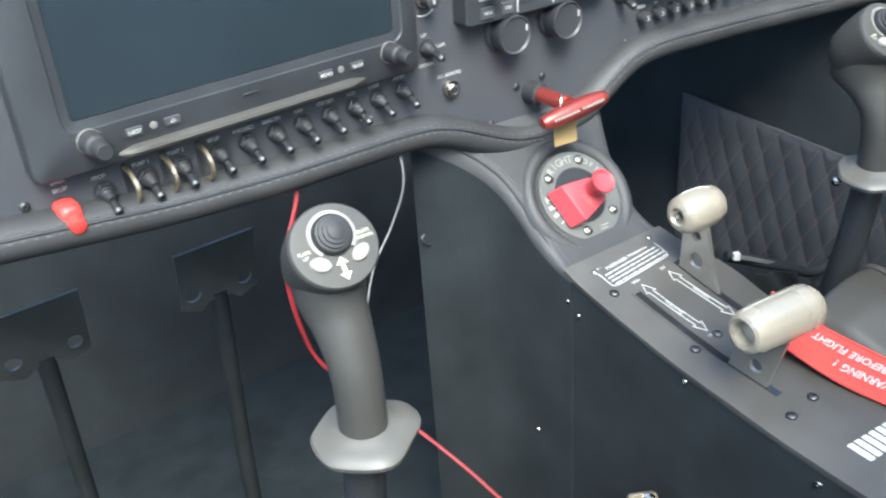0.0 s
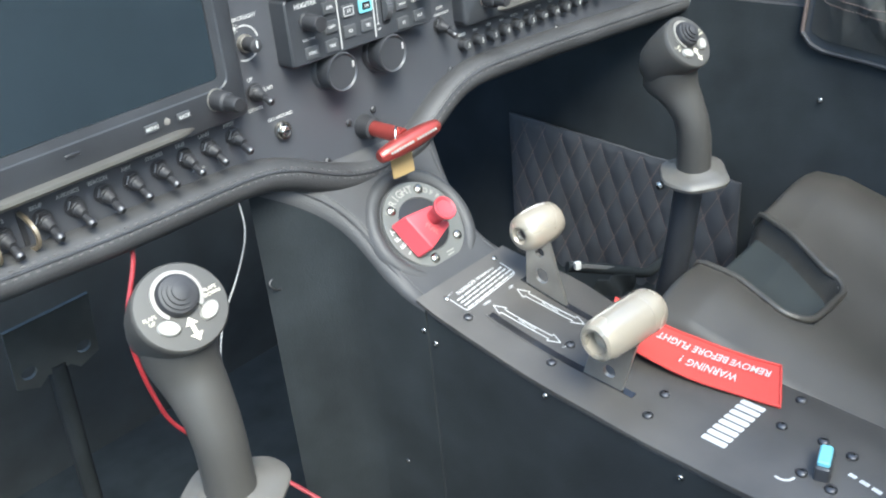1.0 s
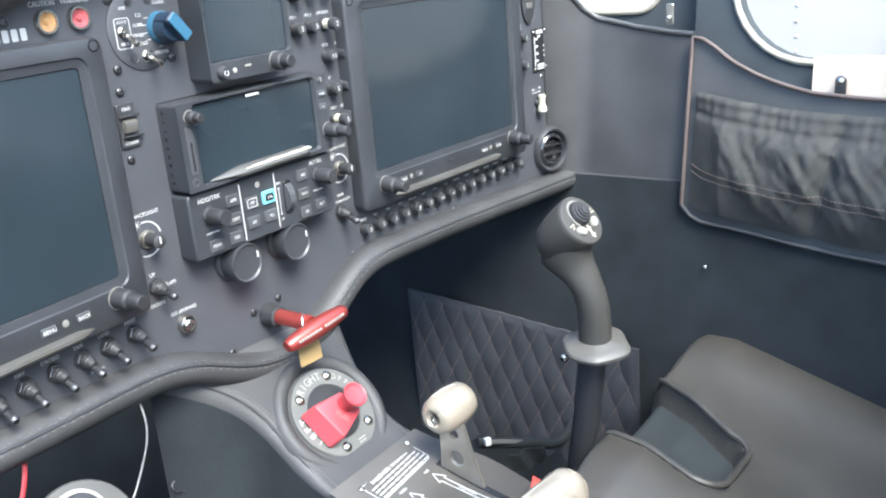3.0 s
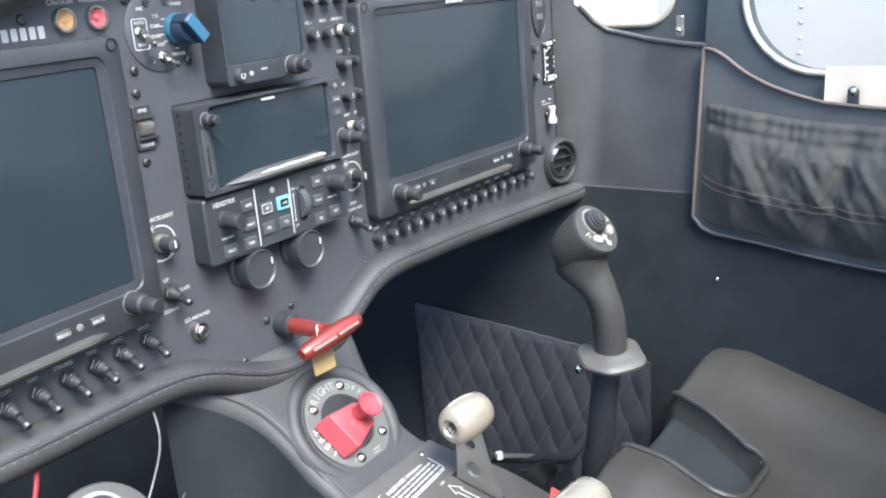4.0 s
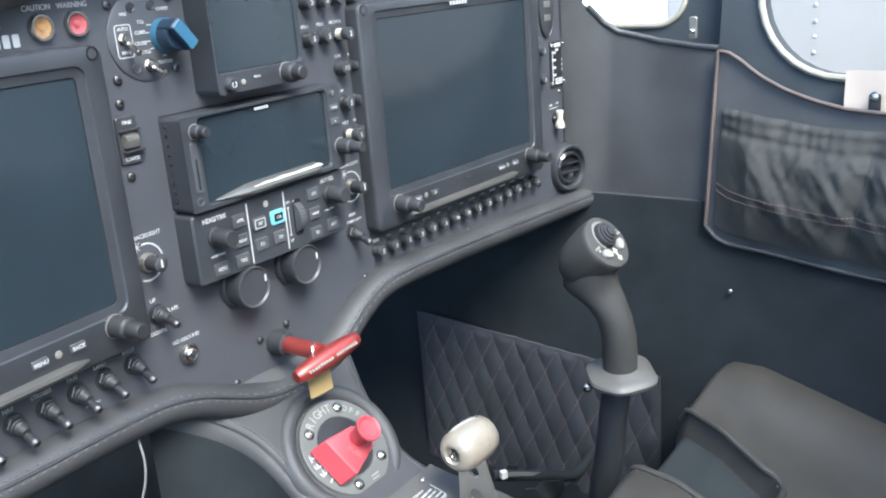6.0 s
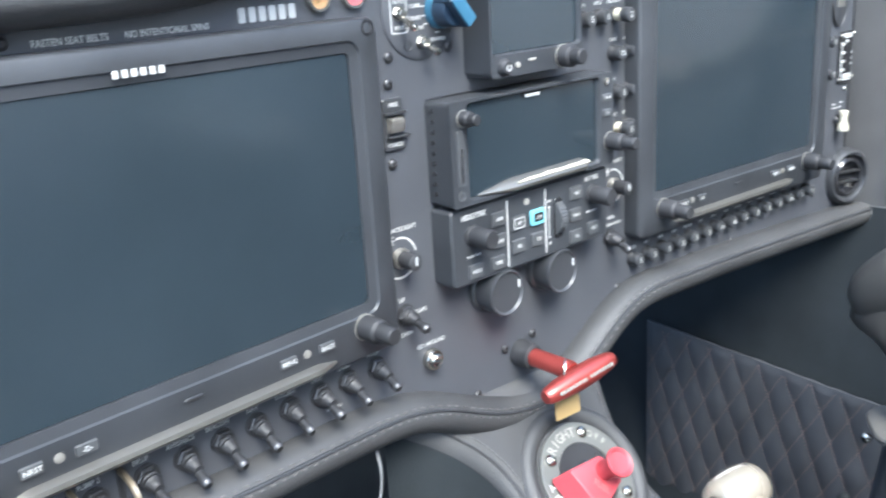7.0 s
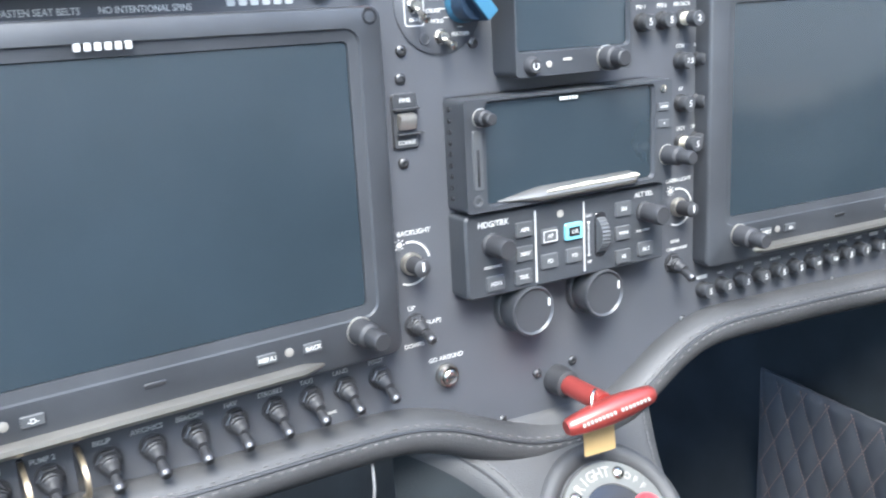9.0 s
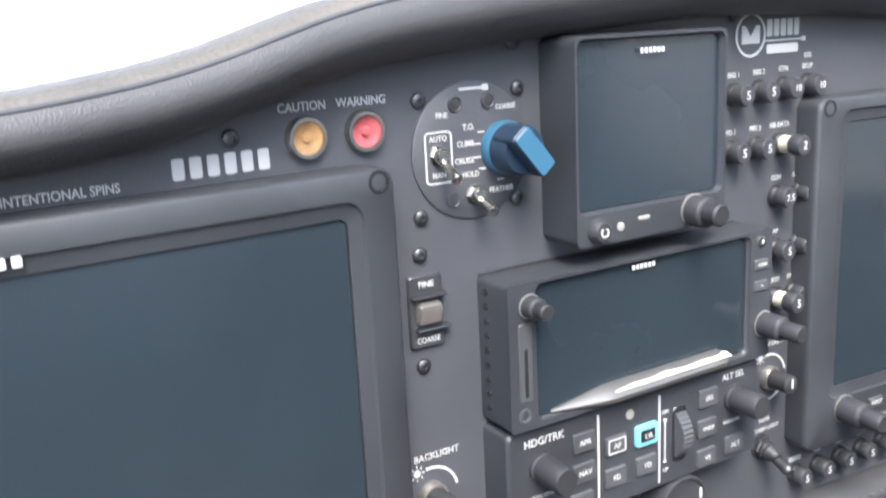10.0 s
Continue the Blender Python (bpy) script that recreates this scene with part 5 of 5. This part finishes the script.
# go-around button, lamps
_t = thing("push_button", on_panel(0.0188, 0.6155), "round bright metal go-around push button", "button")
part("ring", lathe([(0.0070, 0.0), (0.0070, 0.003), (0.0060, 0.0045), (0.0050, 0.0045), (0.0046, 0.003)], 26, cap1=False), M_STEEL, _t)
part("cap", lathe([(0.0044, 0.001), (0.0044, 0.0058), (0.0036, 0.0066), (0.0026, 0.0062), (0.001, 0.0062)], 22), M_STEEL, _t)
part("slit", slab(0.0052, 0.0011, 0.0004, 0.0005, 0.0001, y0=0.0064), M_GLOSS, _t, "dark slit")
for _x, _w, _m, _l in ((-0.0412, "CAUTION", M_AMBER, "round amber caution lamp with a chrome ring"), (-0.0184, "WARNING", M_REDLENS, "round red warning lamp with a chrome ring")):
    text(_w, 0.0054, on_panel(_x - 0.0006, 0.8430, 0.0008), panel, wide=0.92)
    _t = thing("indicator_lamp", on_panel(_x, 0.8325), _l, "lamp", "warning lamps")
    part("ring", lathe([(0.0076, 0.0), (0.0077, 0.002), (0.0070, 0.0034), (0.0058, 0.0034), (0.0054, 0.0018)], 30, cap1=False), M_STEEL, _t, "chrome ring")
    part("lens", lathe([(0.0056, 0.001), (0.0056, 0.0024), (0.0042, 0.0018), (0.0020, 0.0014), (0.0015, 0.0026), (0.0006, 0.0028)], 26), _m, _t, "coloured lens")

# registration stays plain bars
bars("registration_print", [(-0.0145 + 0.0058 * i, 0, 0.0040, 0.0070) for i in range(6)], M_WHITE, panel, on_panel(-0.0712, 0.8272))
text("NO INTENTIONAL SPINS", 0.0052, on_panel(-0.1245, 0.8240, 0.0004), panel, wide=0.88)
text("FASTEN SEAT BELTS", 0.0052, on_panel(-0.1685, 0.8240, 0.0004), panel, wide=0.88)
screw(on_panel(-0.1960, 0.8255), False, 0.9)

# propeller governor plate
gx, gz = 0.0262, 0.8208
gov = thing("governor_control", on_panel(gx, gz), "round black propeller control plate with a blue selector knob", "control plate")
part("plate", lathe([(0.0262, 0.0), (0.0262, 0.0008), (0.0256, 0.0013), (0.010, 0.0013)], 48), M_PANEL, gov)
_d = 0.0013
for _w, _x, _z, _s in (("FINE", 0.0130, 0.8350, 0.0036), ("COARSE", 0.0415, 0.8362, 0.0034), ("T.O.", 0.0244, 0.8297, 0.0040), ("CLIMB", 0.0228, 0.8236, 0.0038), ("CRUISE", 0.0222, 0.8172, 0.0038),
                       ("HOLD", 0.0246, 0.8118, 0.0038), ("FEATHER", 0.0384, 0.8046, 0.0038), ("AUTO", 0.0109, 0.8266, 0.0038), ("MAN", 0.0109, 0.8130, 0.0038)):
    text(_w, _s, pose(_x - gx, -_d, _z - gz), gov, wide=0.9)
_bm = bmesh.new()
loft([rrect(0.0118, 0.0196, 0.002, 0), rrect(0.0118, 0.0196, 0.002, -0.0004), rrect(0.0106, 0.0184, 0.0015, -0.0004), rrect(0.0106, 0.0184, 0.0015, 0)], False, False, _bm)
part("switch_border", _bm, M_WHITE, gov, m=pose(0.0110 - gx, -_d, 0.8196 - gz))
bars("turn_arrow", [(0.0262 - gx, 0.8440 - gz, 0.0105, 0.0011), (0.0325 - gx, 0.8441 - gz, 0.0030, 0.0024)], M_WHITE, gov, pose(0, -_d, 0))
for _k, (_x, _z) in enumerate(((0.0189, 0.8387), (0.0336, 0.8388), (0.0165, 0.8030))):
    part("hole", lathe([(0.0031, 0.0012), (0.0031, 0.0018), (0.0026, 0.0020), (0.0022, 0.0017), (0.0010, 0.0019)], 16, m=pose(_x - gx, 0, _z - gz)), M_BLACKNUT if _k < 2 else M_PLASTIC, gov)
_bm = bmesh.new()
for _a in (145, 168, 192, 215, 262):
    slab(0.0030, 0.0006, 0.0004, 0.0002, 0.0001, 0.0122 * math.cos(radians(_a)), 0.0122 * math.sin(radians(_a)), bm=_bm, n=3)
part("dial_marks", _bm, M_WHITE, gov, m=pose(0.0400 - gx, -_d, 0.8205 - gz))
_k = pose(0.0400 - gx, 0, 0.8205 - gz)
part("selector_base", lathe([(0.0104, 0.0012), (0.0104, 0.0050), (0.0098, 0.0062), (0.0080, 0.0064)], 32), M_BLUEFACE, gov, "blue knob skirt", m=_k)
part("selector_body", lathe([(0.0098, 0.0060), (0.0096, 0.0140), (0.0088, 0.0160)], 32), M_BLUE, gov, "dark blue knob", m=_k)
part("selector_bar", slab(0.0085, 0.0200, 0.0140, 0.0015, 0.0012, y0=0.0080), M_BLUE, gov, "dark blue pointer bar", m=_k @ pose(0, 0, 0, 0, -40, 0))
part("selector_face", slab(0.0078, 0.0190, 0.0008, 0.0012, 0.0003, y0=0.0219), M_BLUEFACE, gov, "light blue pointer face", m=_k @ pose(0, 0, 0, 0, -40, 0))
make_toggle(on_panel(0.0110, 0.8205, 0.001) @ Matrix.Scale(0.62, 4), 30, "small bright metal toggle switch on the round plate", 0.024, True)
make_toggle(on_panel(0.0264, 0.8038, 0.001) @ Matrix.Scale(0.62, 4), 20, "small bright metal toggle switch on the round plate", 0.022, True)

# pitch rocker
rk = thing("rocker_switch", on_panel(0.0020, 0.7620), "black rocker switch with a bright paddle between FINE and COARSE", "switch")
part("frame", slab(0.0146, 0.0288, 0.0020, 0.0018, 0.0006), M_PLASTIC, rk)
part("paddle", loft([rrect(0.0098, 0.0090, 0.001, -0.0018), rrect(0.0098, 0.0080, 0.001, -0.0046), rrect(0.0090, 0.0030, 0.001, -0.0062, 0, 0.0016)]), M_SATIN, rk, "bright paddle")
part("stop", slab(0.0150, 0.0010, 0.0040, 0.0004, 0.0002, 0.0005, 0.0064, y0=0.001), M_DARKSTEEL, rk)
part("stop", slab(0.0150, 0.0010, 0.0040, 0.0004, 0.0002, 0.0020, -0.0066, y0=0.001), M_DARKSTEEL, rk)
text("FINE", 0.0042, pose(0, -0.0020, 0.0108), rk)
text("COARSE", 0.0038, pose(0, -0.0020, -0.0112), rk, wide=0.9)

# maker's emblem as plain shapes
em = thing("emblem", on_panel(0.1935, 0.8562), "white printed emblem of a ring and bars on the panel", "emblem")
part("ring", arc(0.0098, 0.0010, 0, 360, 0.0004, 32), M_WHITE, em, m=pose(-0.0155, 0, 0))
_bm = bmesh.new()
_o = [(-0.0058, -0.0038), (0.0058, -0.0038), (0.0058, 0.0042), (0.0035, 0.0042), (0.0, -0.0008), (-0.0035, 0.0042), (-0.0058, 0.0042)]
_v = [_bm.verts.new((x, -0.0004, z)) for x, z in _o]
_bm.faces.new(_v)
_w = [_bm.verts.new((x, 0, z)) for x, z in _o]
for _i in range(7):
    _bm.faces.new((_v[_i], _v[(_i + 1) % 7], _w[(_i + 1) % 7], _w[_i]))
part("badge", _bm, M_WHITE, em, m=pose(-0.0155, 0, 0))
bars("emblem_print", [(-0.0030 + 0.0046 * i, 0.0028, 0.0034, 0.0078) for i in range(5)] + [(0.0070, -0.0030, 0.0250, 0.0007), (0.0060, -0.0068, 0.0215, 0.0042), (0.0205, -0.0030, 0.0030, 0.0022)], M_WHITE, em)

# ---- right end of the panel ----
usb = thing("usb_socket", on_panel(0.4945, 0.797), "oval black double charging socket", "socket")
part("plate", loft([[Vector((0.0125 * c * math.cos(a), -d, 0.0255 * c * math.sin(a))) for a in [2 * math.pi * i / 32 for i in range(32)]] for c, d in ((1, 0), (1, 0.0016), (0.92, 0.0024))]), M_PLASTIC, usb)
part("rim", tube([Vector((0.0122 * math.cos(a), -0.0018, 0.0250 * math.sin(a))) for a in [2 * math.pi * i / 32 for i in range(33)]], 0.0007, 6, caps=False), M_DARKSTEEL, usb)
for _z in (0.007, -0.006):
    part("port", slab(0.0110, 0.0060, 0.0010, 0.0006, 0.0003, 0, _z, y0=0.0020), M_SATIN, usb, "metal port")
pl = thing("checklist_plate", on_panel(0.5120, 0.7430), "black plate with white scale marks and bright screws", "placard")
part("plate", slab(0.0270, 0.0460, 0.0015, 0.0015, 0.0004), M_GLOSS, pl)
bars("scale", [(-0.0095, -0.001, 0.0012, 0.0310)] + [(-0.0060, 0.012 - 0.0075 * i, 0.0048, 0.0022) for i in range(4)] + [(0.0082, 0.004 - 0.0050 * i, 0.0018, 0.0026) for i in range(3)]
     + [(0.0, 0.0192, 0.0120, 0.0040), (-0.001, 0.0145, 0.0050, 0.0022)] + [(0.001, -0.0150 - 0.0022 * i, 0.0130, 0.0013) for i in range(3)], M_WHITE, pl, pose(0, -0.0015, 0))
for _x, _z in ((-0.0105, 0.0195), (0.0105, 0.0200), (-0.0105, -0.0190), (0.0105, -0.0180)):
    screw(on_panel(0.5120, 0.7430) @ pose(_x, -0.0015, _z), True, 0.7)
for _z in (0.7600, 0.7320):
    make_breaker(on_panel(0.4775, _z), "5", False, BL)
    bars("printed_label", [(0, 0.0018, 0.008, 0.0016), (0, -0.0014, 0.007, 0.0016)], M_WHITE, panel, on_panel(0.4765, _z + 0.0105))
ck = thing("selector_tap", on_panel(0.5035, 0.6880) @ Matrix.Scale(0.74, 4), "cream plastic selector tap on the panel", "tap")
part("base", lathe([(0.0060, 0.0), (0.0060, 0.003), (0.0040, 0.005)], 18), M_DARKSTEEL, ck)
_pr = [(0.0062, -0.0125), (0.0070, -0.0095), (0.0058, -0.0050), (0.0040, 0.0), (0.0046, 0.0055), (0.0056, 0.0090), (0.0050, 0.0120)]
part("tap", loft([[Vector((r * math.cos(a), -0.0095 + r * math.sin(a), z)) for a in [2 * math.pi * i / 20 for i in range(20)]] for r, z in _pr]), M_CREAM, ck, "waisted cream tap")
part("stem", lathe([(0.0026, 0.003), (0.0026, 0.010)], 12), M_DARKSTEEL, ck)
bars("printed_marks", [(0.0, 0.0150, 0.0230, 0.0011), (-0.0075, 0.0195, 0.0070, 0.0022), (0.0095, 0.0205, 0.0060, 0.0020)], M_WHITE, ck)
screw(on_panel(0.5145, 0.7150), True, 0.75)
vt = thing("air_vent", pose(0.5190, -0.0205, 0.6335, 0, 0, -16) @ Matrix.Scale(0.86, 4), "round black eyeball air vent with two slats", "air vent")
part("rim", lathe([(0.0310, -0.004), (0.0300, 0.006), (0.0270, 0.0100), (0.0245, 0.0095), (0.0225, 0.0060), (0.0220, 0.001)], 40, cap1=False), M_PLASTIC, vt)
part("ball", lathe([(0.0222, 0.002), (0.0215, 0.0060), (0.0185, 0.0085), (0.0165, 0.0080), (0.0160, 0.001)], 36), M_GLOSS, vt)
for _z in (0.0055, -0.0055):
    part("slat", box(bmesh.new(), (-0.0150, -0.0085, _z - 0.0009), (0.0150, -0.0020, _z + 0.0009), 0.0003), M_DARKSTEEL, vt)

# ---- door details ----
screw(pose(0.5395, -0.1845, 0.5640, 0, 0, -90) @ pose(0, 0.006, 0), True, 0.9)
screw(pose(0.5270, -0.1965, 0.5150, 0, 0, -90), True, 0.95)


def film_point(u, v):
    y, z = -0.281 - 0.30 * u, 0.683 + 0.043 * v
    return (0.590 + (z - 0.7) * 0.18 - 0.004 * v + 0.001 * math.sin(u * 40), y, z)


solo("protective_film", sheet(film_point, 30, 6, 0.001), M_TAPE, "cream protective film on the window sill", "film")
br = thing("window_catch", pose(0.583, -0.309, 0.700, 0, 0, -90), "dark window catch with a bright bolt", "catch")
part("tongue", slab(0.0105, 0.030, 0.003, 0.0050, 0.0008, 0, -0.007), M_DARKSTEEL, br)
part("bolt", lathe([(0.0040, 0.0028), (0.0038, 0.0048), (0.0020, 0.0060)], 16, m=pose(0, 0, 0.003)), M_STEEL, br)
hinge = thing("window_latch", pose(0.606, -0.128, 0.768, 0, 0, -90), "small bright metal latch by the front window", "latch")
part("plate", slab(0.008, 0.022, 0.003, 0.002, 0.0006), M_SATIN, hinge)
part("pin", lathe([(0.003, 0.002), (0.003, 0.008), (0.002, 0.009)], 14, m=pose(0, 0, -0.004)), M_STEEL, hinge)

# ---- wires, pedals and small things in the footwells ----
solo("red_wire", tube(spline([(-0.1150, 0.012, 0.606), (-0.1223, -0.014, 0.582), (-0.1390, -0.022, 0.55), (-0.1435, -0.022, 0.525), (-0.1385, -0.022, 0.48), (-0.1270, -0.026, 0.445), (-0.09, -0.05, 0.40), (-0.06, -0.10, 0.36), (-0.03, -0.16, 0.31), (0.0, -0.20, 0.27), (0.02, -0.22, 0.24)]), 0.0016, 8), M_WIRE_RED,
     "thin red cable hanging below the panel", "cable")
solo("grey_wire", tube(spline([(-0.0300, 0.012, 0.602), (-0.0367, -0.012, 0.580), (-0.0420, -0.020, 0.56), (-0.0559, -0.022, 0.535), (-0.08, -0.03, 0.51), (-0.10, -0.04, 0.47), (-0.11, -0.02, 0.40), (-0.11, 0.03, 0.30)]), 0.0008, 8), M_WIRE_GREY,
     "thin grey cable hanging below the panel", "cable")


def make_pedal(x):
    p = thing("rudder_pedal", pose(x, 0.15, 0.452), "worn grey metal rudder pedal plate with round holes", "pedal", "rudder pedals")
    bm = plate([(-0.036, 0.034), (0.036, 0.036), (0.036, -0.026), (0.018, -0.034), (0.010, -0.026), (-0.010, -0.026), (-0.018, -0.034), (-0.036, -0.026)], [((0.024, -0.014), 0.0065), ((-0.024, -0.014), 0.0065)], 0.003)
    part("plate", bm, M_PEDAL, p, m=pose(0, 0, 0, 0, 0, -90) @ pose(0, 0, 0, 0, 12, 0))
    part("arm", tube([(0, 0.006, -0.02), (0, 0.03, -0.20), (0, 0.05, -0.452)], 0.008, 10), M_SIDE, p)


make_pedal(-0.285)
make_pedal(-0.135)
zt = thing("cable_sleeve", pose(0.315, -0.06, 0.372), "black cable sleeve with a cut white cable tie", "cable")
part("sleeve", tube(spline([(-0.004, 0.020, 0.004), (0.02, 0.004, -0.004), (0.05, -0.010, -0.016), (0.09, -0.016, -0.036), (0.13, -0.010, -0.045), (0.174, 0.0, -0.050)]), 0.0055, 12), M_SIDE, zt)
part("tie_head", slab(0.0065, 0.0080, 0.0045, 0.001, 0.0006), M_WHITE, zt, "white tie head", m=pose(-0.007, 0.006, 0.012, 0, 0, -30))
part("tie_strap", loft([[Vector((x, y + dy, z + dz)) for dy, dz in ((-0.0005, -0.0022), (0.0005, -0.0022), (0.0005, 0.0022), (-0.0005, 0.0022))] for x, y, z in spline([(-0.006, 0.006, 0.010), (0.015, -0.002, 0.002), (0.045, -0.010, -0.012), (0.075, -0.012, -0.026)], 5)]), M_WIRE_GREY, zt, "grey strap of the tie")
part("fabric_end", sheet(lambda u, v: (0.004 + 0.050 * u, -0.012 - 0.010 * u + 0.004 * math.sin(u * 9 + v * 3), -0.028 + 0.022 * v - 0.012 * u), 14, 6, 0.0012), M_SIDE, zt, "loose black fabric end")
screw(pose(0.3065, -0.1470, 0.495, 0, 0, -60), True, 1.3)
bk = thing("belt_buckle", pose(0.012, -0.215, 0.345, -30, 0, -30), "dull brass seat belt tongue beside the console", "belt buckle")
part("tongue", slab(0.022, 0.046, 0.004, 0.004, 0.001), M_BRASS, bk)
part("bolt", lathe([(0.005, 0.003), (0.005, 0.006), (0.003, 0.008)], 14, m=pose(0.004, 0, 0.018)), M_STEEL, bk)
part("strap", tube([(0, 0.004, -0.02), (0, 0.01, -0.16), (0, 0.04, -0.34)], 0.009, 8), M_DARK, bk)

solo("spring_clip", tube(spline([(-0.004, 0.010, 0.500), (-0.012, 0.008, 0.497), (-0.010, 0.006, 0.491), (-0.002, 0.006, 0.488), (0.0, 0.008, 0.480), (-0.002, 0.010, 0.475)]), 0.0007, 6), M_DARKSTEEL,
     "small bent metal clip below the panel", "clip")

# ---- lettering becomes meshes ----
bpy.context.view_layer.update()
_dg = bpy.context.evaluated_depsgraph_get()
for _ob, _m, _parent, _mat in TEXTS:
    _me = bpy.data.meshes.new_from_object(_ob.evaluated_get(_dg))
    _me.name = "lettering"
    _me.materials.clear()
    _me.materials.append(_mat)
    _t = new("lettering", _me)
    _t.parent = _parent
    _t.matrix_basis = _m
for _ob, _m, _parent, _mat in TEXTS:
    bpy.data.curves.remove(_ob.data)
